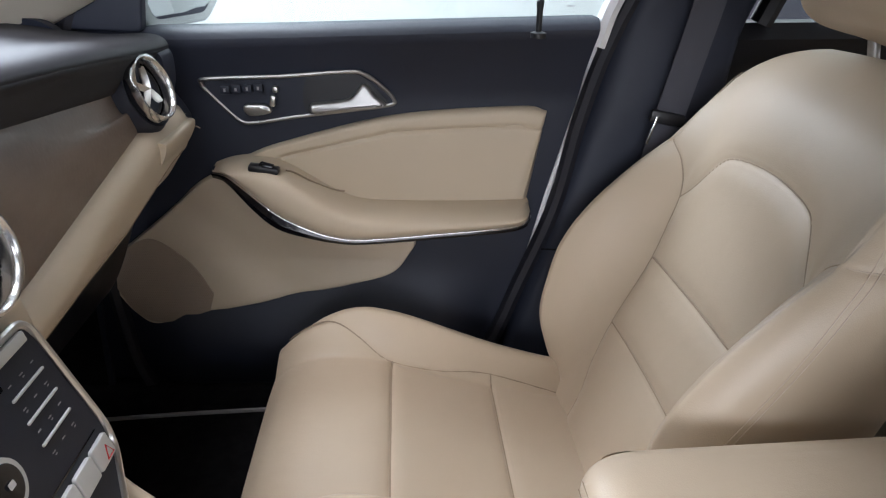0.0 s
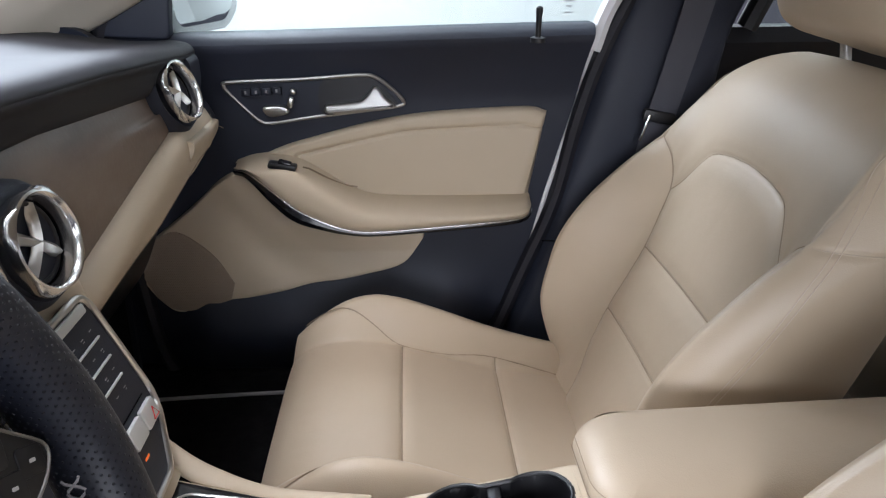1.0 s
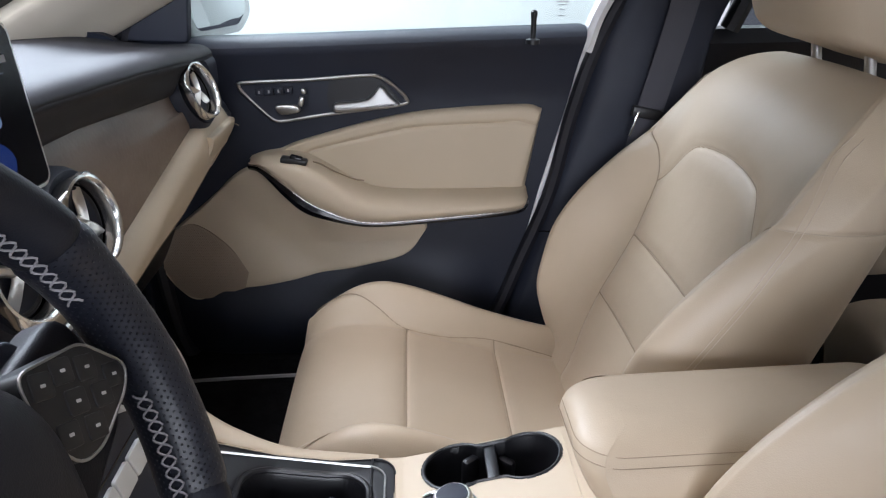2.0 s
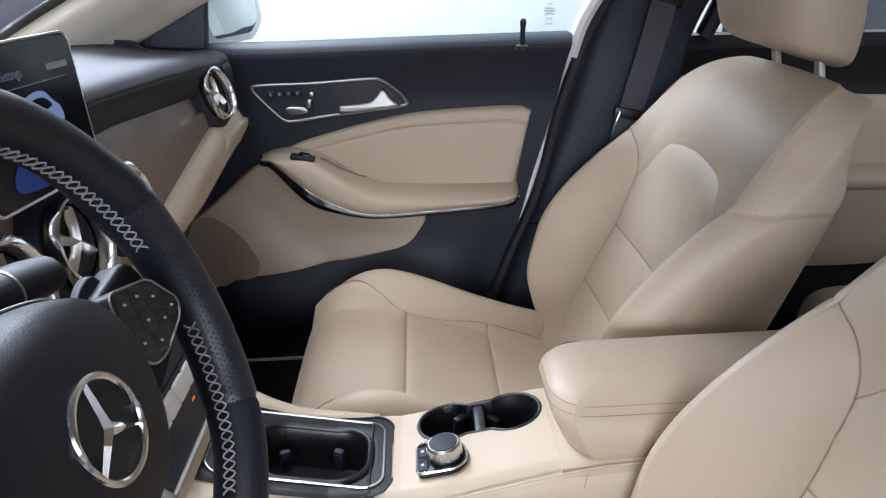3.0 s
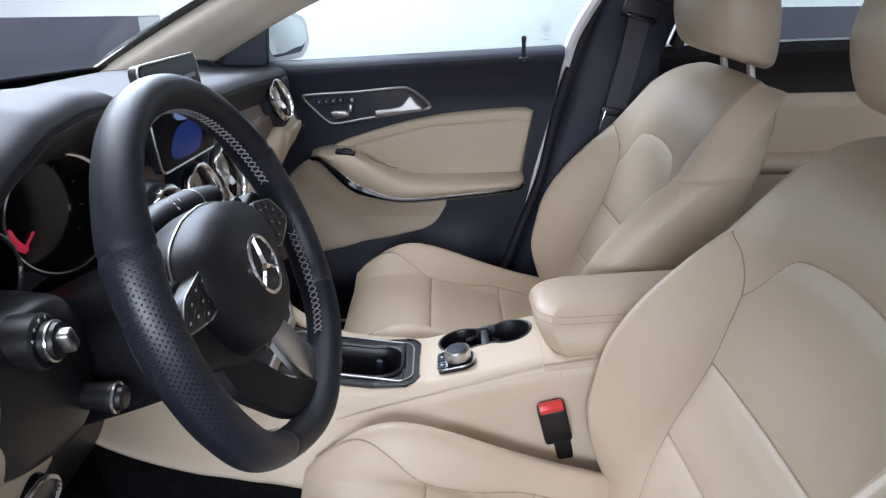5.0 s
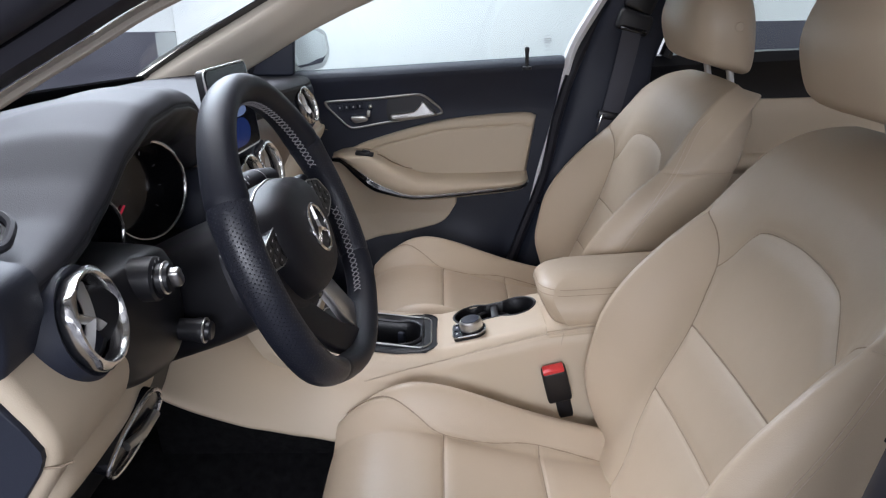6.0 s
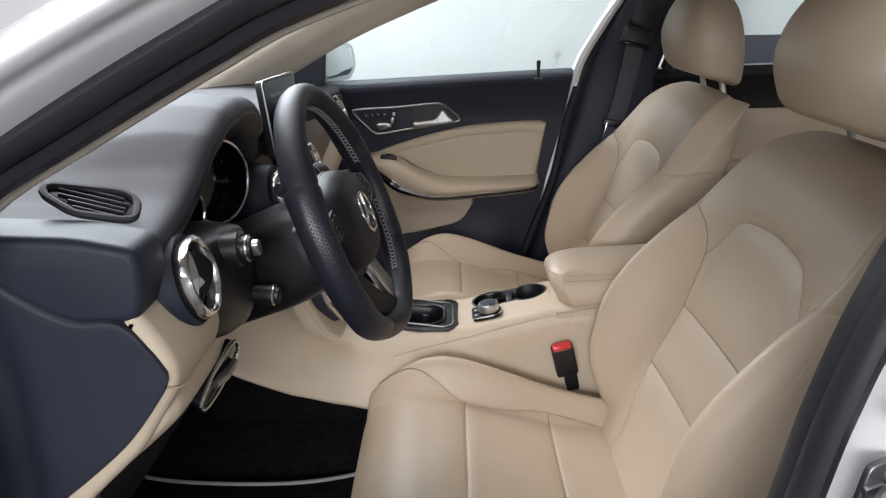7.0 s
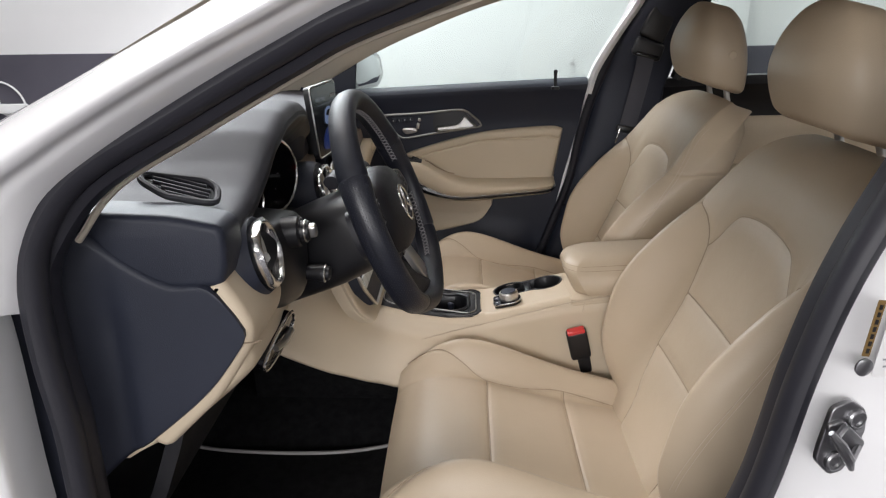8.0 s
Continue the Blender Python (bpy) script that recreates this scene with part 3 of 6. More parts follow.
part("pin_collar", lathe([(0.012, -0.004), (0.012, 0.003), (0.007, 0.005)], 16, pose(0.348, 0.712, 1.080)), BLACK, door)
part("window_switch", block(-0.062, 0.690, 0.8775, 0.046, 0.022, 0.010, 0.003, Matrix.Rotation(radians(8), 3, "Y")), BLACK, door, "black window switch")
part("switch_rocker", block(-0.058, 0.690, 0.882, 0.022, 0.016, 0.008, 0.003, Matrix.Rotation(radians(14), 3, "Y")), GLOSS, door)
# brown bar along the crease; its shade is put into the colour
part("pull_crease", tube(spl([(-0.028, 0.686, 0.8765), (-0.018, 0.700, 0.869), (0.004, 0.722, 0.849), (0.035, 0.742, 0.829), (0.055, 0.748, 0.8235)], 24), 0.0016, 6), SEAM, door)
# window frame and pane
fr = [(0.448, 0.755, 1.06), (0.47, 0.755, 1.13), (0.52, 0.745, 1.22), (0.585, 0.725, 1.335), (0.55, 0.71, 1.385), (0.3, 0.715, 1.385), (0.1, 0.725, 1.345), (-0.1, 0.745, 1.26), (-0.30, 0.76, 1.15), (-0.40, 0.765, 1.075)]
part("window_frame", tube(spl(fr, 80), 0.014, 8, flat=1.4, up=(0, 1, 0)), PAINT, door, "white painted window frame")
edge = [(0.328, 0.772, 0.60), (0.372, 0.772, 0.725), (0.392, 0.772, 0.81), (0.434, 0.770, 0.97), (0.452, 0.762, 1.09)]
part("door_edge", tube(spl(edge, 40), 0.0055, 8, up=(0, 1, 0)), PAINT, door, "white painted rear edge of the door")
P = np.array([[(lerp(q, [(0, -0.40), (1, 0.455 + 0.13 * v)]) + 0.30 * v * (1 - q), 0.772 - 0.04 * v, 1.06 + 0.03 * q + 0.30 * v) for q in np.linspace(0, 1, 8)] for v in np.linspace(0, 1, 6)])
pane = part("window_pane", shell(P, 0.004, along=(0, 1, 0)), GLASS, door, "clear door window pane")
pane.visible_shadow = False

# ---- front seats ----
def line_field(W, S, lines):
    """Distance of every point of a grid to the nearest of some polylines."""
    out = np.full(W.shape, 9.0)
    for line in lines:
        for (w0, s0), (w1, s1) in zip(line, line[1:]):
            dw, ds = w1 - w0, s1 - s0
            t = np.clip(((W - w0) * dw + (S - s0) * ds) / (dw * dw + ds * ds + 1e-12), 0, 1)
            out = np.minimum(out, np.hypot(W - w0 - t * dw, S - s0 - t * ds))
    return out


def both(line):
    return [line, [(-w, s) for w, s in line]]


def smooth2(line, n=40):
    return [tuple(q) for q in spl([(w, s, 0) for w, s in line], n)[:, :2]]


WIDTHS = [(0.46, 0.2209), (0.54, 0.2397), (0.64, 0.2594), (0.75, 0.267), (0.88, 0.2641), (0.97, 0.2557), (1.02, 0.2425), (1.05, 0.2322), (1.07, 0.2171), (1.082, 0.1993), (1.089, 0.1786), (1.092, 0.1551)]
CREST = [(0.46, 0.440), (0.54, 0.410), (0.60, 0.382), (0.66, 0.368), (0.72, 0.377), (0.78, 0.394), (0.84, 0.431), (0.90, 0.486), (0.95, 0.541), (1.00, 0.580), (1.04, 0.609), (1.07, 0.637), (1.085, 0.660), (1.092, 0.685)]
REAR = [(0.46, 0.50), (0.60, 0.545), (0.83, 0.632), (0.95, 0.682), (1.03, 0.718), (1.07, 0.738), (1.092, 0.745)]
ROLL = [(0.46, 0.0), (0.80, 0.0), (0.92, 0.0003), (0.98, 0.0010), (1.02, 0.0026), (1.05, 0.0065), (1.07, 0.0125), (1.082, 0.021), (1.089, 0.033), (1.092, 0.046)]


X0 = [(0.46, 0.350), (0.60, 0.420), (0.70, 0.470), (0.78, 0.508), (0.86, 0.540), (0.95, 0.568), (1.02, 0.596), (1.06, 0.622), (1.092, 0.656)]


def eased(table):
    """A table of heights and values, read along a smooth curve."""
    c = spl([(z, v, 0) for z, v in table], 600)
    return lambda z: float(np.interp(z, c[:, 0], c[:, 1]))


STITCH = [(0.60, 0.385), (0.66, 0.392), (0.73, 0.421), (0.79, 0.457), (0.86, 0.503), (0.907, 0.533), (0.946, 0.560), (1.02, 0.600), (1.06, 0.634)]
half_at, crest_at, rear_at, roll_at, mid_at, stitch_at = eased(WIDTHS), eased(CREST), eased(REAR), eased(ROLL), eased(X0), eased(STITCH)


def section(z):
    """Half of the backrest's outline at one height: w outwards and x, from the middle of the front to the rear edge."""
    k = half_at(z) / 0.284
    roll = max(0.0, roll_at(z))
    x0 = mid_at(z) + roll
    xc = min(crest_at(z) + 0.4 * roll, x0 - 0.002)
    xr = rear_at(z)
    d = x0 - xc
    g = min(1.0, d / 0.09)
    n = 1 - 0.28 * ss(0.95, 1.092, z)
    return [(0.0, x0), (0.07 * k, x0 - 0.001 * g), (0.14 * k, x0 - 0.003 * g), (0.182 * k, x0 - 0.005 * g - 0.03 * d), (0.208 * k, x0 - 0.009 * g - 0.28 * d),
            (0.232 * k, x0 - 0.78 * d), (0.250 * k, xc), (0.266 * k, xc + 0.012), (0.279 * k, xc + 0.040), (0.284 * k, xc + 0.3 * (xr - xc) + 0.02),
            (0.281 * k * (0.4 + 0.6 * n), xc + 0.75 * (xr - xc)), (0.268 * k * n, xr - 0.012), (0.235 * k * n, xr)]


FRONT, SIDE = 70, 50


def half_line(z):
    c = section(z)
    front = spl([(w, x, 0) for w, x in c], 1200)[:, :2]
    i = int(np.argmin(np.abs(np.arange(1200) / 1199 * 12 - 6)))
    return np.vstack((front[np.linspace(0, i, FRONT).astype(int)], front[np.linspace(i, 1199, SIDE).astype(int)[1:]]))


def backrest_at(w, z):
    """How far forward the backrest's front lies at w across and z up."""
    h = half_line(z)[:FRONT]
    return float(np.interp(abs(w), h[:, 0], h[:, 1]))


def seat_mesh_back():
    zs = np.concatenate((np.linspace(0.46, 1.04, 200), np.linspace(1.0425, 1.092, 36)))
    nh = FRONT + SIDE - 1
    V = np.zeros((len(zs), 2 * nh - 1, 3))
    half_hex = [(0.172, 0.876), (0.150, 0.901), (0.130, 0.927), (0.114, 0.944), (0.096, 0.953), (0.055, 0.960)]
    hexa = smooth2(half_hex + [(0.0, 0.963)] + [(-w, z) for w, z in reversed(half_hex)], 80)
    lines = both(smooth2([(0.226, 0.946), (0.200, 0.930), (0.183, 0.908), (0.172, 0.876), (0.168, 0.834), (0.162, 0.786), (0.160, 0.735), (0.157, 0.680), (0.144, 0.626), (0.122, 0.585), (0.112, 0.54), (0.108, 0.48)], 60))
    lines += [hexa, [(-0.162, 0.786), (0.162, 0.786)], [(-0.157, 0.682), (0.157, 0.682)]]
    for j, z in enumerate(zs):
        h = half_line(z)
        for i in range(nh):
            V[j, nh - 1 + i] = (h[i, 1], h[i, 0], z)
            V[j, nh - 1 - i] = (h[i, 1], -h[i, 0], z)
        top = ss(0.98, 1.092, z)
        V[j, :, 2] -= 0.055 * ss(0.94, 1.09, z) * np.clip((np.abs(np.arange(2 * nh - 1) - (nh - 1)) - FRONT) / SIDE, 0, 1)
        V[j, :, 2] -= 0.006 * top * np.abs(V[j, :, 1] / 0.2) ** 2
    side = np.abs(np.arange(2 * nh - 1) - (nh - 1))
    D = line_field(V[:, :, 1], V[:, :, 2], lines)
    D[:, side >= FRONT - 1] = 9
    V[:, :, 0] += 0.003 * np.exp(-(D / 0.0022) ** 2) + 0.0045 * np.exp(-(D / 0.016) ** 2)
    # the crest's stitched edge, and the cross seam on the outer side
    edge = np.exp(-((side - (FRONT - 1)) / 1.3) ** 2)
    V[:, :, 0] += 0.0016 * edge[None, :]
    cross = np.exp(-((zs - 0.946) / 0.003) ** 2)[:, None] * (side >= FRONT)[None, :]
    V[:, :, 1] -= np.sign(V[:, :, 1]) * 0.003 * cross
    return V, lines


MIDLINE = eased([(-0.10, 0.50), (-0.06, 0.563), (-0.045, 0.581), (-0.02, 0.602), (0.02, 0.616), (0.07, 0.618), (0.13, 0.610), (0.28, 0.568), (0.45, 0.538), (0.52, 0.53), (0.60, 0.52)])


def cushion_at(x, w):
    """Height of the cushion at x along and w across."""
    a = abs(w)
    rise = 0.062 * ss(0.162, 0.208, a) * (0.45 + 0.55 * ss(-0.05, 0.09, x) - 0.40 * ss(0.12, 0.45, x))
    return MIDLINE(x) + rise - 0.10 * ss(0.200, 0.275, a) ** 2


def seat_mesh_cushion():
    nx, nw = 190, 170
    V = np.zeros((nw, nx, 3))
    for i, w in enumerate(np.linspace(-0.262, 0.262, nw)):
        front = -0.047 + 0.015 * (abs(w) / 0.262) ** 4
        for j, t in enumerate(np.linspace(0, 1, nx)):
            x = front + (0.50 - front) * t
            V[i, j] = (x, w, cushion_at(x - (front + 0.047) * (1 - t), w))
    lines = both(smooth2([(0.219, -0.028), (0.204, 0.03), (0.184, 0.085), (0.169, 0.133), (0.171, 0.20), (0.180, 0.285), (0.172, 0.40), (0.155, 0.5)], 40))
    lines += [[(-0.169, 0.133), (0.169, 0.133)], [(-0.180, 0.288), (0.180, 0.288)]]
    D = line_field(V[:, :, 1], V[:, :, 0], lines)
    V[:, :, 2] -= 0.0035 * np.exp(-(D / 0.0022) ** 2) + 0.003 * np.exp(-(D / 0.012) ** 2)
    # the sides and the front go on round and down in the same skin, with a tucked seam half-way
    n = 22
    P = np.pad(V, ((n, n), (n, 0), (0, 0)), mode="edge")
    for k in range(1, n + 1):
        t = k / n
        out = 0.010 * math.sin(min(1.0, t * 1.7) * math.pi / 2) - 0.030 * ss(0.55, 1.0, t) - 0.005 * math.exp(-((t - 0.55) / 0.045) ** 2)
        down = 0.135 * t
        P[n - k, :, 1] -= out
        P[-1 - (n - k), :, 1] += out
        P[:, n - k, 0] -= out
        low = np.zeros(P.shape[:2])
        low[n - k, n - k:] = down
        low[-1 - (n - k), n - k:] = down
        low[n - k:P.shape[0] - (n - k), n - k] = down
        P[:, :, 2] -= low
    return P, lines


def seat(ys, name_label, dx=0.0, hx=0.0, low=0.0):
    s = thing("front_seat", (0.25 + dx, ys, 0.36), name_label, "car seat", "front seats")
    off = np.array((dx, ys, 0))
    sunk = np.array((dx, ys, -low))

    V, lines = seat_mesh_cushion()
    v, f = sheet(V, flip=True)
    part("cushion", (v + sunk, f), LEATHER, s, "cream leather cushion with stitched panels", sharp=80)
    # dark bars sunk in the grooves: seams with their shade painted in
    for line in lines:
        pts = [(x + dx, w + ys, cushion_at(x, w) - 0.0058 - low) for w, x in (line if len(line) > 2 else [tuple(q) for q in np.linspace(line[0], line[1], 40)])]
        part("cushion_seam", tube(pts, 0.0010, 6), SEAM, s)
    V, lines = seat_mesh_back()
    v, f = sheet(V)
    part("backrest", (v + off, f), LEATHER, s, "cream leather backrest with a hexagonal shoulder panel", sharp=80)
    v, f = sheet(np.stack((V[:, 0], V[:, -1]), 1))
    part("back_panel", (v + off, f), DARK, s, "dark rear panel of the backrest")
    v, f = sheet(np.array([V[-1], np.tile(V[-1].mean(0), (V.shape[1], 1))]))
    part("backrest_top", (v + off, f), LEATHER, s, sharp=80)
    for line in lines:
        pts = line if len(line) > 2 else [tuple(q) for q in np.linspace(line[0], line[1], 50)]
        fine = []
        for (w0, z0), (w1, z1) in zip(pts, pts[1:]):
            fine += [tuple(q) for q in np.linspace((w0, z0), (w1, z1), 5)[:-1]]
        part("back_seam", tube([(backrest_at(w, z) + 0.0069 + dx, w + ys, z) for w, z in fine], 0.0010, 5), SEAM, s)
    # twin stitching down the outer side, well behind the crest, and the cross seam that runs back from it
    for k in (-1, 1):
        for d in (-0.0035, 0.0035):
            edge = []
            for z in np.linspace(0.64, 1.05, 80):
                h = half_line(z)[FRONT - 1:]
                x = stitch_at(z) + d
                i = np.searchsorted(h[:, 1], x)
                edge.append((x + dx, ys + k * (float(np.interp(x, h[:, 1], h[:, 0])) + 0.0002), z - 0.055 * ss(0.94, 1.09, z) * min(i / SIDE, 1)))
            part("twin_stitch", tube(edge, 0.0005, 5), THREAD, s)
        h = half_line(0.946)[FRONT - 1:]
        back = []
        for x in np.linspace(h[0, 1] + 0.004, h[-1, 1] - 0.02, 30):
            i = np.searchsorted(h[:, 1], x)
            back.append((x + dx, ys + k * (float(np.interp(x, h[:, 1], h[:, 0])) - 0.0022), 0.946 - 0.0002 * min(i / SIDE, 1)))
        part("cross_seam", tube(back, 0.0007, 5), FAINT_SEAM, s)
    # headrest
    rows = []
    for z, hw, x0, x1 in ((1.113, 0.085, 0.650, 0.730), (1.118, 0.115, 0.625, 0.742), (1.135, 0.132, 0.610, 0.752), (1.185, 0.142, 0.600, 0.752), (1.235, 0.133, 0.612, 0.746), (1.275, 0.108, 0.632, 0.734), (1.298, 0.075, 0.65, 0.716), (1.303, 0.04, 0.662, 0.70)):
        xm, half = (x0 + x1) / 2 + hx, (x1 - x0) / 2
        rows.append([(xm + dx + half * np.sign(math.cos(a)) * abs(math.cos(a)) ** 0.75, ys + hw * np.sign(math.sin(a)) * abs(math.sin(a)) ** 0.75, z - 0.02 * (half * math.cos(a)) / 0.06) for a in np.linspace(0, 2 * math.pi, 24, endpoint=False)])
    part("headrest", sheet(surf(rows, 72, 50, True), True, caps=True), LEATHER, s, "cream leather headrest", sharp=80)
    for k in (-1, 1):
        part("headrest_post", tube([(0.722 + dx, ys + k * 0.066, 1.04), (0.700 + dx + hx * 0.6, ys + k * 0.066, 1.15)], 0.007, 12), SATIN, s, "chrome headrest post")
    part("headrest_button", lathe([(0.0095, 0), (0.0095, 0.0015), (0.008, 0.003), (0.001, 0.0032)], 24, pose(0.690 + dx + hx, ys - 0.1395, 1.195, 90, 0, 0)), LEATHER, s, "round cream release button")
    if ys < 0:
        part("side_tag", placed(block(0, 0, 0, 0.010, 0.006, 0.034, 0.002), pose(0.560 + dx, ys - 0.2635, 0.880, 0, 26, 0)), BLACK, s, "small black tag on the backrest's side")
    part("seat_base", block(0.23 + dx, ys, 0.455, 0.38, 0.42, 0.10, 0.02), BLACK, s, "black plastic seat base")
    return s


seat(0.403, "cream leather passenger seat with stitched panels and raised bolsters")
seat(-0.312, "cream leather driver's seat with creased cushion and raised bolsters", -0.004, -0.025, 0.012)

# ---- dashboard ----
dash = thing("dashboard", (-0.4, 0.0, 0.6), "dark soft dashboard with a matt wood band and cream lower edge", "dashboard")
LIPZ = [(-0.70, 1.066), (-0.66, 1.068), (-0.60, 1.074), (-0.55, 1.086), (-0.50, 1.108), (-0.45, 1.137), (-0.38, 1.159), (-0.30, 1.164), (-0.24, 1.157), (-0.205, 1.148), (-0.175, 1.124), (-0.15, 1.108), (-0.12, 1.105), (0.0, 1.106), (0.10, 1.104), (0.35, 1.09), (0.64, 1.068), (0.70, 1.066)]
LIPX = [(-0.70, -0.186), (-0.62, -0.183), (-0.52, -0.181), (-0.40, -0.177), (-0.30, -0.177), (-0.22, -0.182), (-0.17, -0.186), (-0.14, -0.204), (0.02, -0.204), (0.05, -0.186), (0.7, -0.186)]


def hood(y):
    return ss(-0.66, -0.52, y) * (1 - ss(-0.205, -0.16, y))


def wood_top(y):
    return lerp(abs(y), [(0.0, 1.062), (0.2, 1.056), (0.5, 1.031), (0.64, 1.022), (0.7, 1.020)])


def wood_low(y):
    return lerp(abs(y), [(0.0, 0.905), (0.15, 0.905), (0.21, 0.912), (0.315, 0.930), (0.5, 0.962), (0.56, 0.972), (0.70, 0.975)])


def cream_low(y):
    return lerp(abs(y), [(0.0, 0.84), (0.28, 0.862), (0.4, 0.868), (0.6, 0.895), (0.70, 0.90)])


rows = []
for y in np.linspace(-0.695, 0.695, 80):
    lx, lz, h = lerp(y, LIPX), lerp(y, LIPZ), hood(y)
    g = 0.16 * (y / 0.695) ** 2
    rows.append([(-0.80 + g, y, 1.045), (-0.66 + 0.7 * g, y, 1.075), (-0.42, y, 1.090 + 0.45 * (lz - 1.08)), (lx - 0.10, y, lz + 0.006), (lx - 0.022, y, lz + 0.007), (lx, y, lz - 0.006), (lx - 0.006, y, lz - 0.02), (-0.206 * (1 - h) - 0.235 * h, y, (wood_top(y) - 0.004) * (1 - h) + (lz - 0.055) * h), (-0.24 * (1 - h) - 0.29 * h, y, (wood_top(y) - 0.006) * (1 - h) + (lz - 0.06) * h)])
part("dash_top", shell(surf(rows, 64, 190), 0.004, along=(0, 0, -1)), DASHTOP, dash, "dark grained soft dash top with a hood over the dials")
rows = [[(-0.212, y, wood_top(y)), (-0.200, y, wood_top(y) - 0.03), (-0.192, y, (wood_top(y) + wood_low(y)) / 2), (-0.188, y, wood_low(y) + 0.01), (-0.192, y, wood_low(y) - 0.012)] for y in np.linspace(-0.155, 0.69, 60)]
part("wood_band", shell(surf(rows, 30, 120), 0.02, along=(-1, 0, 0)), WOOD, dash, "dark brown matt wood band")
rows = [[(-0.200, y, wood_low(y) + 0.002), (-0.180, y, wood_low(y)), (-0.166, y, wood_low(y) - 0.02), (-0.172, y, cream_low(y) + 0.015), (-0.195, y, cream_low(y)), (-0.26, y, cream_low(y) - 0.012)] for y in np.linspace(-0.16, 0.685, 60)]
part("cream_band", shell(surf(rows, 30, 120), 0.01, along=(-1, 0, 0)), VINYL, dash, "cream padded lower edge")
rows = []
for y in np.linspace(-0.60, -0.168, 50):
    lx, lz = lerp(y, LIPX), lerp(y, LIPZ)
    rows.append([(lx + 0.0012, y, lz - 0.013), (lx - 0.003, y, lz - 0.025), (-0.229, y, lz - 0.061), (-0.29, y, lz - 0.068)])
part("hood_lining", sheet(surf(rows, 20, 60)), BLACK, dash, "black lining under the hood")
# seam that runs along the cream band
part("band_seam", tube([(-0.1715, y, cream_low(y) + 0.016) for y in np.linspace(0.16, 0.66, 40)], 0.0012, 6), SEAM, dash)
rows = [[(-0.24, y, cream_low(y) - 0.008), (-0.27, y, 0.78), (-0.33, y, 0.66), (-0.45, y, 0.60), (-0.70, y, 0.58)] for y in np.linspace(-0.69, 0.69, 20)]
part("lower_dash", shell(surf(rows, 24, 40), 0.02, along=(-1, 0, 0)), BLACK, dash, "black lower dashboard and glovebox front")
# driver's side: black fascia, cream knee panel
rows = [[(-0.245, y, t + 0.006), (-0.195 + p, y, t), (-0.178 + p, y, t - 0.012), (-0.172 + p, y, t - 0.04), (-0.176 + p, y, 0.95 - 0.9 * p), (-0.20 + 0.6 * p, y, 0.932 - 0.8 * p)] for y, t, p in ((-0.59, 1.035, 0.0), (-0.55, 1.04, 0.020), (-0.50, 1.042, 0.030), (-0.46, 1.035, 0.030), (-0.43, 1.01, 0.022), (-0.40, 0.98, 0.008), (-0.36, 0.972, 0.0), (-0.25, 0.972, 0.0), (-0.17, 0.975, 0.0))]
part("black_fascia", shell(surf(rows, 24, 40), 0.01, along=(-1, 0, 0)), BLACK, dash, "black panel round the light switch")
rows = [[(-0.176 - r, y, 0.935), (-0.166 - r, y, 0.918), (-0.168 - r, y, 0.897), (-0.184 - r, y, 0.878), (-0.215 - r, y, 0.850), (-0.262 - r, y, 0.812), (-0.33, y, 0.78)] for y, r in ((-0.690, 0.02), (-0.682, 0.008), (-0.66, 0.0), (-0.58, -0.001), (-0.50, 0.0), (-0.485, 0.006), (-0.478, 0.02))]
part("knee_panel", shell(surf(rows, 24, 30), 0.01, along=(-1, 0, 0)), VINYL, dash, "cream knee panel under the steering column")
